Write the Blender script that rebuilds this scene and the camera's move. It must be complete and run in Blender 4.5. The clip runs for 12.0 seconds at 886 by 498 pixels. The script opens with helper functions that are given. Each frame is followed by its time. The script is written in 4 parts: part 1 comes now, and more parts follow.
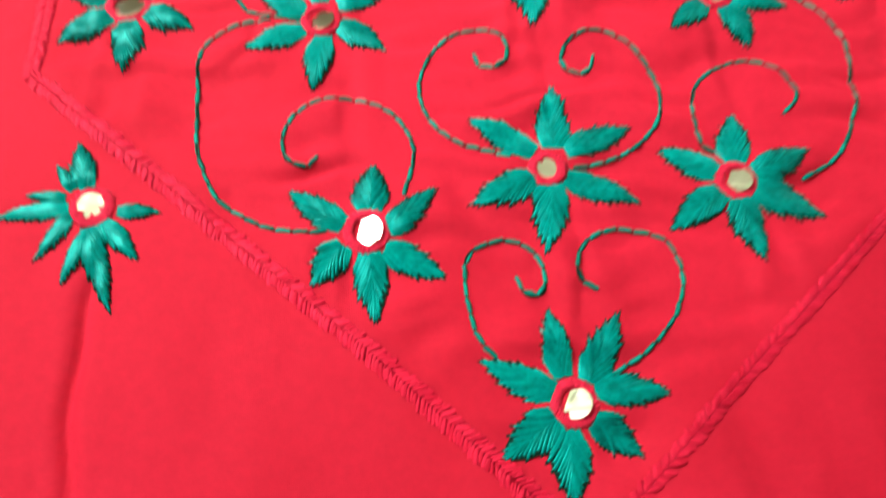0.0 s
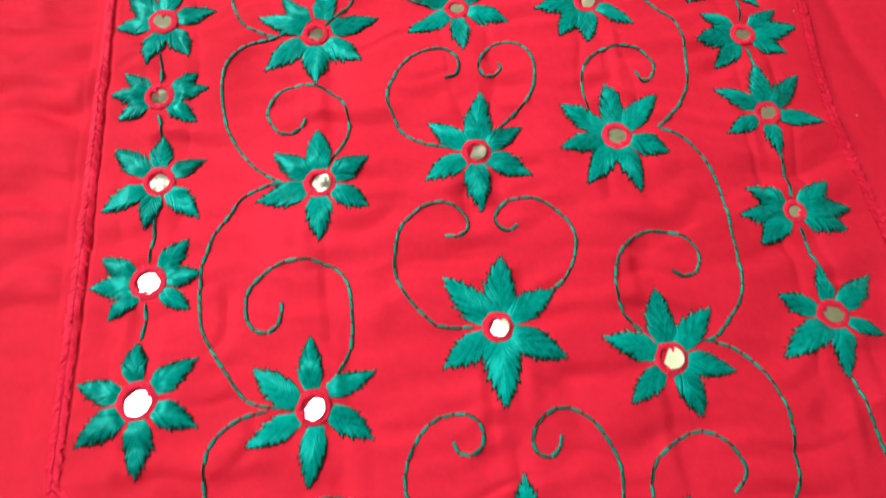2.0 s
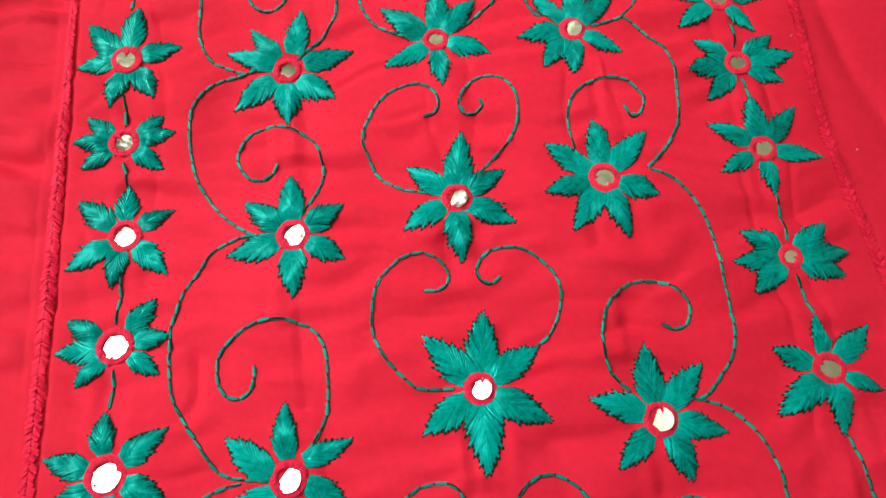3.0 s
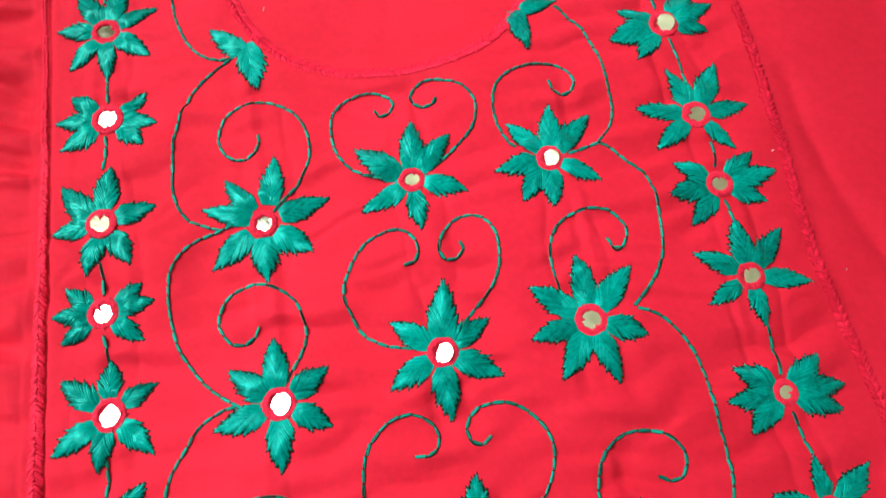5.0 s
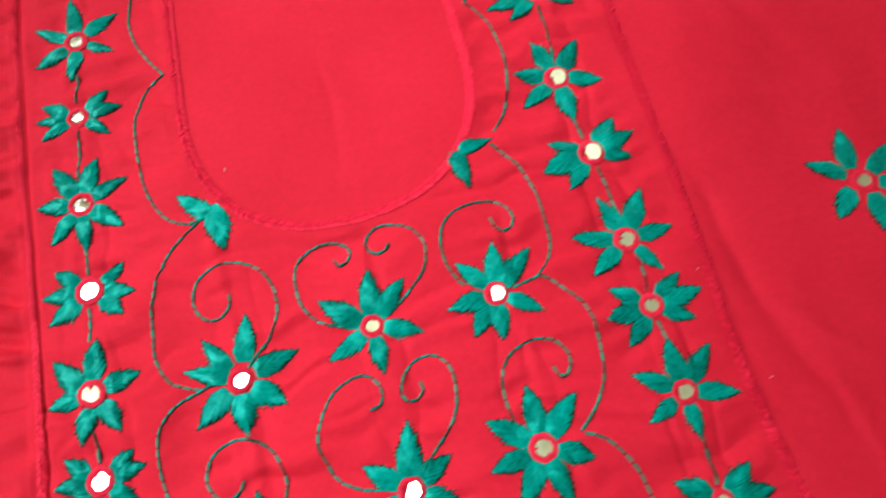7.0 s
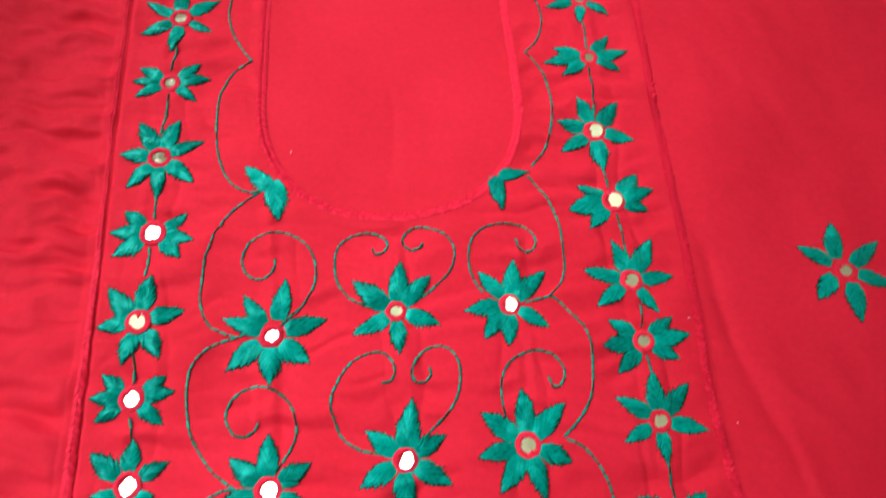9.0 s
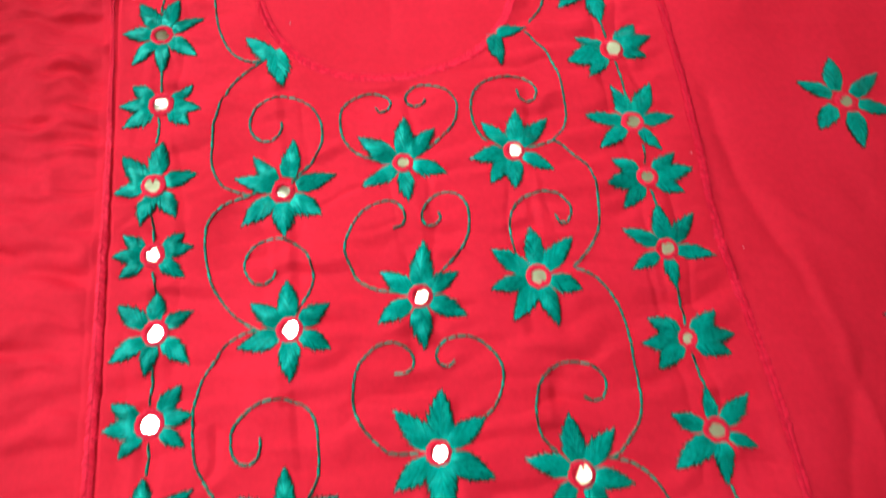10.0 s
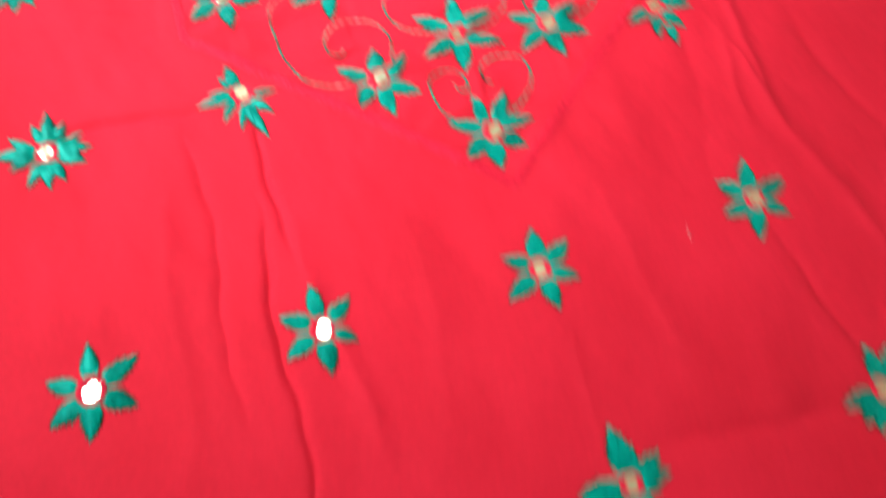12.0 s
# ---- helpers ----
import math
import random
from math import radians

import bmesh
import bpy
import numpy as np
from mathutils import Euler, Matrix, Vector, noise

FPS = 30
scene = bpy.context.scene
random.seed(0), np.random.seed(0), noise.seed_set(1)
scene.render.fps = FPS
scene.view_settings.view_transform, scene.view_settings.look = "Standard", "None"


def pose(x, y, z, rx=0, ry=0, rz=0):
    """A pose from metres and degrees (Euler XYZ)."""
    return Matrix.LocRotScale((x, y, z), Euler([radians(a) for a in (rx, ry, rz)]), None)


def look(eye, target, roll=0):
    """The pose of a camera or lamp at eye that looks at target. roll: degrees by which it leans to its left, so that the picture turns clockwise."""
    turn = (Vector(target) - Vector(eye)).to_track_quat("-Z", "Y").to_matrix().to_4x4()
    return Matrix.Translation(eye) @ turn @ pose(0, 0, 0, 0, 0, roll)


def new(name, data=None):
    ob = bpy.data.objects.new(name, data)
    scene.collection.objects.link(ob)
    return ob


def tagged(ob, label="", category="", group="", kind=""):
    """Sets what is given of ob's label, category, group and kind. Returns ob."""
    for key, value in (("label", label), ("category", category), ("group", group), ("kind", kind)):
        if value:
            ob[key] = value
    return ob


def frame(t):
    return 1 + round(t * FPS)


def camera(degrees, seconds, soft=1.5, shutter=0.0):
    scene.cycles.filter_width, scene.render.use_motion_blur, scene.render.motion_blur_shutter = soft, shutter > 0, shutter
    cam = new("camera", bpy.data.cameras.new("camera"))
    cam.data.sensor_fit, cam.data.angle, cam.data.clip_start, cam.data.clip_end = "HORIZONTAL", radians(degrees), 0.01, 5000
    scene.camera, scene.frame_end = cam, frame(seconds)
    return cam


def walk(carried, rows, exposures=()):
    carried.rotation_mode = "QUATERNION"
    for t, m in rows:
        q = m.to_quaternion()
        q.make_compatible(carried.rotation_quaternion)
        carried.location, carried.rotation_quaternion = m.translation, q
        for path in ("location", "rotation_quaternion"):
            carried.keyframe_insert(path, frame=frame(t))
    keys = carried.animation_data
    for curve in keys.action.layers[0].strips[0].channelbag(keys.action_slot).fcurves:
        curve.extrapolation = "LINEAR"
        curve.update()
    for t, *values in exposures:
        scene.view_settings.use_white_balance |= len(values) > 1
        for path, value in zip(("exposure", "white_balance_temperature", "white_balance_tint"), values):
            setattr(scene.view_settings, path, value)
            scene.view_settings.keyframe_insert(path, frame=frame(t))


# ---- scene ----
cam = camera(65.21, 12.0, soft=1.5, shutter=0.6)
walk(cam, [
    (0.0, pose(-0.0460, -0.1998, 0.1994, 22.49, -1.38, -2.86)),
    (0.5, pose(-0.0443, -0.1941, 0.2381, 25.74, -2.02, -3.03)),
    (1.0, pose(-0.0514, -0.1756, 0.2583, 26.90, -1.42, -1.99)),
    (1.5, pose(-0.0452, -0.1302, 0.2639, 24.78, -1.91, -3.29)),
    (2.0, pose(-0.0350, -0.0755, 0.2772, 22.17, -1.15, -4.88)),
    (2.5, pose(-0.0306, -0.0498, 0.2793, 20.23, -0.85, -5.01)),
    (2.7, pose(-0.0243, -0.0450, 0.2771, 19.84, -0.80, -5.42)),
    (4.3, pose(-0.0191, 0.0013, 0.2875, 19.58, -0.24, -6.04)),
    (4.5, pose(-0.0131, 0.0110, 0.2892, 19.59, -0.01, -7.14)),
    (5.0, pose(-0.0056, 0.0244, 0.2958, 19.64, 0.83, -9.13)),
    (5.5, pose(-0.0028, 0.0385, 0.3066, 19.91, 1.51, -10.20)),
    (6.0, pose(-0.0032, 0.0523, 0.3323, 20.89, 1.88, -11.47)),
    (6.5, pose(0.0025, 0.0633, 0.3405, 20.25, 2.43, -12.59)),
    (7.0, pose(0.0255, 0.0715, 0.3469, 19.98, 2.21, -14.13)),
    (7.2, pose(0.0365, 0.0748, 0.3575, 20.29, 0.65, -11.36)),
    (8.8, pose(-0.0012, 0.0453, 0.3832, 24.54, -3.07, -4.12)),
    (9.0, pose(-0.0010, 0.0367, 0.3807, 23.84, -2.56, -3.98)),
    (9.5, pose(-0.0023, 0.0098, 0.3728, 23.23, -0.84, -5.77)),
    (10.0, pose(-0.0043, -0.0327, 0.3609, 21.60, -0.35, -6.83)),
    (10.5, pose(-0.0129, -0.1052, 0.3605, 21.61, -2.34, -7.84)),
    (11.0, pose(-0.0377, -0.2033, 0.3454, 20.99, -1.33, -6.56)),
    (11.2, pose(-0.0462, -0.2254, 0.3586, 21.26, -0.86, -6.18)),
    (11.5, pose(-0.0692, -0.2699, 0.3659, 22.71, -1.76, -7.03)),
    (11.7, pose(-0.0917, -0.3025, 0.3680, 22.12, -1.61, -9.41)),
    (11.9, pose(-0.1040, -0.3534, 0.3706, 23.20, -0.88, -13.26)),
    (12.0, pose(-0.1175, -0.3719, 0.3763, 21.62, -2.69, -17.39)),
    (12.1, pose(-0.1415, -0.3899, 0.3773, 20.93, -3.48, -19.17)),
], exposures=[(0.0, -0.03), (1.5, -0.17), (2.5, -0.42), (4.4, -0.26), (5.5, -0.27), (6.5, -0.42), (7.2, -0.47), (9.5, -0.47), (10.5, -0.2), (11.2, -0.02), (11.5, 0.06), (12.0, 0.4)])

# ---- light ----
world = bpy.data.worlds.new("world")
scene.world = world
world.use_nodes = True
world.node_tree.nodes["Background"].inputs[0].default_value = (0.9, 0.93, 1.0, 1)
world.node_tree.nodes["Background"].inputs[1].default_value = 0.05

LAMP_AT, LAMP_TO, LAMP_LONG = Vector((-0.94, 0.74, 1.3)), Vector((0.0, 0.225, 0.0)), 1.03


def lamp_frame():
    """The tube's own axes: y along it, slanting across the cloth, and z away from the cloth."""
    back = (LAMP_AT - LAMP_TO).normalized()
    along = Vector((math.cos(1.169), math.sin(1.169), 0))
    along = (along - back * along.dot(back)).normalized()
    m = Matrix((along.cross(back), along, back)).transposed().to_4x4()
    return Matrix.Translation(LAMP_AT) @ m



lamp_data = bpy.data.lights.new("tube_light_glow", "AREA")
lamp_data.shape = "RECTANGLE"
lamp_data.size, lamp_data.size_y = 0.18, LAMP_LONG
lamp_data.energy = 2.45
lamp_data.spread = radians(28)
lamp_data.color = (1.0, 0.97, 0.93)
lamp = new("tube_light_glow", lamp_data)
lamp.matrix_world = lamp_frame()
# fill lamp added above the batten to brighten the ceiling the mirrors reflect
up_data = bpy.data.lights.new("ceiling_fill_light", "AREA")
up_data.shape = "RECTANGLE"
up_data.size, up_data.size_y = 0.13, 0.38
up_data.energy = 41.0
up_data.color = (1.0, 0.98, 0.9)
upward = new("ceiling_fill_light", up_data)
upward.matrix_world = look((-0.95, 0.77, 1.42), (0.7, 0.1, 2.5))

# ---- materials ----
def material(name, colour, rough=0.6, metal=0.0, sheen=0.0, spec=0.5):
    m = bpy.data.materials.new(name)
    m.use_nodes = True
    b = m.node_tree.nodes["Principled BSDF"]
    b.inputs["Base Color"].default_value = (*colour, 1)
    b.inputs["Roughness"].default_value = rough
    b.inputs["Metallic"].default_value = metal
    b.inputs["Specular IOR Level"].default_value = spec
    b.inputs["Sheen Weight"].default_value = sheen
    b.inputs["Sheen Roughness"].default_value = 0.4
    return m, m.node_tree.nodes, m.node_tree.links, b


def node(nodes, kind, **values):
    n = nodes.new(kind)
    for key, value in values.items():
        n.inputs[key.replace("_", " ")].default_value = value
    return n


def ramp(nodes, stops):
    r = nodes.new("ShaderNodeValToRGB")
    for k, (at, colour) in enumerate(stops):
        e = r.color_ramp.elements[k] if k < 2 else r.color_ramp.elements.new(at)
        e.position, e.color = at, (*colour, 1)
    return r


def cotton(name):
    """Plain red cotton: fine weave, faint slubs and uneven dye."""
    m, nodes, links, b = material(name, (0.8, 0.02, 0.04), 0.8, 0.0, 0.0, 0.22)
    at = nodes.new("ShaderNodeTexCoord")
    large = node(nodes, "ShaderNodeTexNoise", Scale=9.0, Detail=4.0, Roughness=0.6)
    small = node(nodes, "ShaderNodeTexNoise", Scale=260.0, Detail=3.0, Roughness=0.65)
    links.new(at.outputs["Object"], large.inputs["Vector"])
    links.new(at.outputs["Object"], small.inputs["Vector"])
    dye = ramp(nodes, ((0.3, (0.71, 0.0115, 0.04)), (0.7, (0.81, 0.0165, 0.055))))
    fleck = ramp(nodes, ((0.25, (0.86, 0.8, 0.8)), (0.7, (1.0, 1.0, 1.0))))
    links.new(large.outputs["Fac"], dye.inputs["Fac"])
    links.new(small.outputs["Fac"], fleck.inputs["Fac"])
    mix = nodes.new("ShaderNodeMix")
    mix.data_type, mix.blend_type = "RGBA", "MULTIPLY"
    mix.inputs["Factor"].default_value = 0.7
    links.new(dye.outputs["Color"], mix.inputs[6])
    links.new(fleck.outputs["Color"], mix.inputs[7])
    links.new(mix.outputs[2], b.inputs["Base Color"])
    # warp and weft
    heights = []
    for turn in (0.0, 90.0):
        place = nodes.new("ShaderNodeMapping")
        place.inputs["Rotation"].default_value = (0, 0, radians(turn + 1.5))
        thread = node(nodes, "ShaderNodeTexWave", Scale=560.0, Distortion=1.2, Detail=2.0)
        links.new(at.outputs["Object"], place.inputs["Vector"])
        links.new(place.outputs["Vector"], thread.inputs["Vector"])
        heights.append(thread)
    both = nodes.new("ShaderNodeMath")
    both.operation = "ADD"
    links.new(heights[0].outputs["Fac"], both.inputs[0])
    links.new(heights[1].outputs["Fac"], both.inputs[1])
    weave = node(nodes, "ShaderNodeBump", Strength=0.12, Distance=0.0003)
    links.new(both.outputs["Value"], weave.inputs["Height"])
    creased = node(nodes, "ShaderNodeTexNoise", Scale=55.0, Detail=5.0, Roughness=0.55)
    links.new(at.outputs["Object"], creased.inputs["Vector"])
    soft = node(nodes, "ShaderNodeBump", Strength=0.5, Distance=0.0018)
    links.new(creased.outputs["Fac"], soft.inputs["Height"])
    links.new(weave.outputs["Normal"], soft.inputs["Normal"])
    links.new(soft.outputs["Normal"], b.inputs["Normal"])
    return m


def floss(name, dark, light, rough=0.36, sheen=0.15, by="island", silky=0.0):
    """Shiny embroidery thread, uneven from strand to strand and along each strand."""
    m, nodes, links, b = material(name, light, rough, 0.0, sheen, 0.5)
    info = nodes.new("ShaderNodeNewGeometry" if by == "island" else "ShaderNodeObjectInfo")
    at = nodes.new("ShaderNodeTexCoord")
    grain = node(nodes, "ShaderNodeTexNoise", Scale=420.0, Detail=3.0, Roughness=0.6)
    links.new(at.outputs["Object"], grain.inputs["Vector"])
    add = nodes.new("ShaderNodeMath")
    add.operation = "MULTIPLY_ADD"
    links.new(grain.outputs["Fac"], add.inputs[0])
    add.inputs[1].default_value = 0.7
    scaled = nodes.new("ShaderNodeMath")
    scaled.operation = "MULTIPLY_ADD"
    links.new(info.outputs["Random Per Island" if by == "island" else "Random"], scaled.inputs[0])
    scaled.inputs[1].default_value = 0.3
    whole = nodes.new("ShaderNodeObjectInfo")
    piece = nodes.new("ShaderNodeMath")
    piece.operation = "MULTIPLY_ADD"
    links.new(whole.outputs["Random"], piece.inputs[0])
    piece.inputs[1].default_value, piece.inputs[2].default_value = 0.2, -0.1
    links.new(piece.outputs["Value"], scaled.inputs[2])
    links.new(scaled.outputs["Value"], add.inputs[2])
    tone = ramp(nodes, ((0.12, dark), (0.75, light)))
    links.new(add.outputs["Value"], tone.inputs["Fac"])
    links.new(tone.outputs["Color"], b.inputs["Base Color"])
    b.inputs["Specular Tint"].default_value = (*[min(1.0, 0.15 + 2.2 * c) for c in light], 1)
    if silky:
        lie_of = nodes.new("ShaderNodeTangent")
        lie_of.direction_type, lie_of.uv_map = "UV_MAP", "thread"
        links.new(lie_of.outputs["Tangent"], b.inputs["Tangent"])
        b.inputs["Anisotropic"].default_value = silky
        b.inputs["Specular IOR Level"].default_value = 0.62
        b.inputs["Specular Tint"].default_value = (0.03, 1.0, 0.86, 1)
    ply = node(nodes, "ShaderNodeBump", Strength=0.1, Distance=0.0003)
    links.new(grain.outputs["Fac"], ply.inputs["Height"])
    links.new(ply.outputs["Normal"], b.inputs["Normal"])
    return m


def plaster(name, colour):
    m, nodes, links, b = material(name, colour, 0.85)
    at = nodes.new("ShaderNodeTexCoord")
    stain = node(nodes, "ShaderNodeTexNoise", Scale=2.5, Detail=6.0, Roughness=0.6)
    links.new(at.outputs["Object"], stain.inputs["Vector"])
    tone = ramp(nodes, ((0.3, tuple(c * 0.85 for c in colour)), (0.7, colour)))
    links.new(stain.outputs["Fac"], tone.inputs["Fac"])
    links.new(tone.outputs["Color"], b.inputs["Base Color"])
    return m


def mirror_glass():
    """Hand-cut craft mirror, slightly wavy and smeared."""
    m, nodes, links, b = material("mirror_glass", (0.9, 0.95, 0.8), 0.1, 1.0)
    at = nodes.new("ShaderNodeTexCoord")
    info = nodes.new("ShaderNodeObjectInfo")
    wave = node(nodes, "ShaderNodeTexNoise", Scale=190.0, Detail=2.0, Roughness=0.5)
    wave.noise_dimensions = "4D"
    far = nodes.new("ShaderNodeMath")
    far.operation = "MULTIPLY"
    far.inputs[1].default_value = 60.0
    links.new(info.outputs["Random"], far.inputs[0])
    links.new(far.outputs["Value"], wave.inputs["W"])
    links.new(at.outputs["Object"], wave.inputs["Vector"])
    dent = node(nodes, "ShaderNodeBump", Strength=0.22, Distance=0.002)
    links.new(wave.outputs["Fac"], dent.inputs["Height"])
    links.new(dent.outputs["Normal"], b.inputs["Normal"])
    smear = ramp(nodes, ((0.3, (0.06, 0.06, 0.06)), (0.75, (0.3, 0.3, 0.3))))
    links.new(wave.outputs["Fac"], smear.inputs["Fac"])
    links.new(smear.outputs["Color"], b.inputs["Roughness"])
    return m


RED_CLOTH = cotton("red_cotton")
GREEN = floss("green_silk_floss", (0.0, 0.05, 0.042), (0.0, 0.42, 0.37), 0.34, 0.0, "island", 0.8)
GREEN_STITCH = floss("green_twisted_thread", (0.001, 0.09, 0.068), (0.005, 0.35, 0.28), 0.4, 0.0, "object")
# Vine under-thread colour, also painted as shade on petal tips and padding edges.
GREEN_DARK = floss("dark_green_thread_and_shade", (0.001, 0.012, 0.008), (0.004, 0.035, 0.022), 0.7)
RED_THREAD = floss("red_thread", (0.6, 0.008, 0.04), (0.9, 0.03, 0.09), 0.6, 0.1)
RED_BRAID = floss("red_braid_thread", (0.66, 0.008, 0.035), (0.95, 0.024, 0.08), 0.5, 0.0, "object")
MIRROR = mirror_glass()
LINT = material("white_lint", (0.8, 0.7, 0.68), 0.8)[0]
WALL = plaster("cream_plaster", (0.6, 0.6, 0.5))
CEILING = plaster("ceiling_plaster", (0.78, 0.84, 0.66))
FLOOR = plaster("floor_cement", (0.32, 0.3, 0.27))
METAL = material("painted_metal", (0.75, 0.75, 0.74), 0.4)[0]
WOOD = plaster("table_wood", (0.25, 0.15, 0.08))


# ---- the pattern of flowers ----
# A flower: its middle and its mirror's radius in millimetres, then its petals: where each begins from the middle, its direction and its length.
PATTERN = []


def flower(*spec, tilt=None, slim=0.0):
    PATTERN.append((spec, tilt, slim))


def lobed_flower(x, y, r, axes, length, tilt=None):
    """Four broad petals of three lobes each: the lobes of a petal spring from one narrow foot."""
    petals = []
    for n, axis in enumerate(axes):
        c, s = math.cos(radians(axis)), math.sin(radians(axis))
        for k, (turn, share, broad) in enumerate(((33, 0.74, 0.5), (2, 1.0, 0.46), (-31, 0.8, 0.46))):
            aside = (2.6, 0.0, -2.6)[k]
            foot = r + (3.0, 2.6, 3.0)[k]
            petals.append((foot * c - aside * s, foot * s + aside * c, axis + turn, length * share * (1.0 + 0.06 * ((n * 3 + k * 2) % 4 - 1.5)), broad))
    flower(x, y, r, *petals, tilt=tilt)


# flowers down the left-hand border
flower(-144.8, -19.0, 5.9, (-1.1, 9.0, 97, 16.1), (7.2, 5.5, 37, 18.8), (8.1, -4.1, -27, 17.7), (0.7, -9.0, -86, 21.1), (-7.2, -5.4, -143, 18.6), (-8.4, 3.2, 159, 17.0), tilt=(-0.075, 0.169))
flower(-144.9, 31.3, 5.4, (5.7, 6.2, 48, 16.3), (8.4, 0.9, 6, 14.3), (6.7, -5.1, -37, 14.2), (-5.8, -6.1, -134, 14.0), (-8.4, -0.5, -176, 15.9), (-7.3, 4.3, 149, 15.7), tilt=(-0.073, 0.096))
flower(-144.0, 79.3, 5.1, (0.2, 8.2, 88, 15.4), (7.1, 4.1, 30, 14.7), (5.9, -5.7, -44, 18.4), (-1.5, -8.1, -100, 15.8), (-6.9, -4.3, -148, 19.9), (-6.3, 5.2, 140, 19.3), tilt=(-0.077, 0.085))
flower(-146.1, 124.0, 4.8, (6.9, 3.9, 30, 13.4), (7.9, 1.1, 8, 15.9), (5.9, -5.4, -42, 15.7), (-6.6, -4.4, -146, 14.5), (-7.9, 0.5, 176, 14.3), (-6.3, 4.9, 142, 14.9), tilt=(-0.044, 0.088))
flower(-146.6, 167.0, 5.0, (1.5, 7.9, 79, 20.1), (7.9, 1.8, 13, 18.2), (4.5, -6.7, -56, 18.4), (-2.1, -7.8, -105, 18.1), (-8.0, -0.6, -176, 15.4), (-5.7, 5.7, 135, 21.3), tilt=(0.100, -0.020))
flower(-143.7, 221.8, 5.5, (7.4, 4.4, 31, 13.8), (8.4, -1.9, -13, 16.5), (6.4, -5.8, -43, 17.1), (-7.2, -4.8, -146, 18.2), (-8.6, 0.5, 177, 17.6), (-6.6, 5.5, 140, 15.3), tilt=(-0.046, -0.013))
flower(-144.6, 273.8, 5.2, (3.0, 7.7, 69, 21.9), (7.7, 3.1, 22, 20.2), (6.5, -5.2, -39, 21.7), (0.4, -8.3, -87, 20.3), (-5.5, -6.2, -131, 19.8), (-8.2, 1.2, 172, 16.9), (-3.8, 7.3, 118, 22.6), tilt=(0.020, 0.060))
flower(-143.3, 330.9, 4.5, (6.2, 4.3, 35, 16.7), (7.5, 1.1, 8, 18.8), (6.0, -4.6, -38, 15.6), (-6.7, -3.4, -153, 16.7), (-7.6, 0.4, 177, 17.5), (-6.4, 3.9, 149, 17.2), tilt=(-0.014, -0.008), slim=0.50)
flower(-140.9, 385.7, 5.2, (-0.6, 8.3, 94, 26.0), (6.6, 5.0, 37, 22.3), (7.4, -3.8, -27, 16.9), (-0.7, -8.3, -95, 22.2), (-7.3, -3.9, -152, 21.3), (-7.1, 4.2, 149, 20.3), tilt=(-0.020, -0.020), slim=0.46)
# flowers on the left-hand vine
flower(-60.6, -111.0, 5.2, (0.9, 8.2, 86, 16.7, 0.72), (7.6, 1.1, 38, 20.1, 0.54), (6.7, -7.0, -27, 20.2, 0.53), (0.9, -8.7, -86, 22.2, 0.49), (-7.8, -5.4, -128, 15.6, 0.69), (-8.5, 3.2, 145, 20.6, 0.48), tilt=(-0.286, 0.052))
flower(-76.6, -26.9, 4.9, (-0.2, 9.1, 94, 20.8, 0.48), (7.5, 6.6, 17, 19.6, 0.47), (7.6, -2.5, -37, 19.6, 0.54), (1.1, -8.7, -95, 22.5, 0.48), (-7.2, -4.5, -152, 21.0, 0.49), (-7.2, 2.5, 138, 23.0, 0.50), tilt=(-0.192, 0.170))
flower(-71.9, 72.1, 5.0, (-0.1, 8.1, 91, 21.3), (7.2, 3.7, 27, 17.7), (7.0, -4.1, -31, 17.2), (-0.6, -8.1, -94, 20.8), (-7.8, -2.3, -164, 21.6), (-6.1, 5.3, 139, 20.0), tilt=(-0.202, 0.076))
flower(-72.8, 155.2, 4.3, (4.0, 10.4, 78, 24.6, 0.50), (9.7, 2.9, 15, 22.7, 0.49), (6.8, -5.7, -37, 19.9, 0.65), (-0.6, -8.6, -91, 20.1, 0.64), (-7.7, -5.2, -145, 22.1, 0.58), (-7.1, 3.2, 160, 21.9, 0.45), (-5.0, 7.9, 126, 21.5, 0.49), tilt=(-0.119, 0.089))
# flowers under the hearts
flower(-1.6, -166.6, 4.9, (-2.5, 9.0, 100, 20.5, 0.45), (5.6, 7.2, 60, 22.5, 0.47), (7.9, 3.9, -7, 21.1, 0.52), (6.0, -5.8, -36, 15.8, 0.69), (-2.8, -8.8, -91, 19.3, 0.64), (-6.8, -4.9, -145, 19.1, 0.63), (-7.0, 4.0, 158, 21.9, 0.45), tilt=(-0.302, 0.155))
flower(-1.5, -90.2, 4.2, (2.9, 9.1, 88, 23.3, 0.49), (8.5, 6.6, 18, 23.3, 0.42), (7.8, -4.0, -25, 23.7, 0.45), (0.7, -6.8, -97, 23.8, 0.55), (-5.1, -3.2, -153, 23.5, 0.49), (-5.2, 6.9, 145, 23.6, 0.46))
flower(-0.0, -0.2, 4.4, (1.1, 7.4, 81, 25.3), (6.4, 4.0, 32, 22.5), (6.3, -4.2, -33, 23.5), (0.1, -7.5, -90, 26.7), (-6.3, -4.1, -147, 21.7), (-5.1, 5.5, 133, 24.5), tilt=(-0.288, 0.127))
flower(-0.7, 82.5, 4.6, (1.0, 7.6, 83, 25.3), (6.7, 3.6, 28, 17.8), (6.5, -4.1, -33, 21.0), (-0.3, -7.7, -93, 21.7), (-7.0, -3.1, -156, 20.0), (-5.9, 4.8, 141, 19.3), tilt=(-0.294, 0.136))
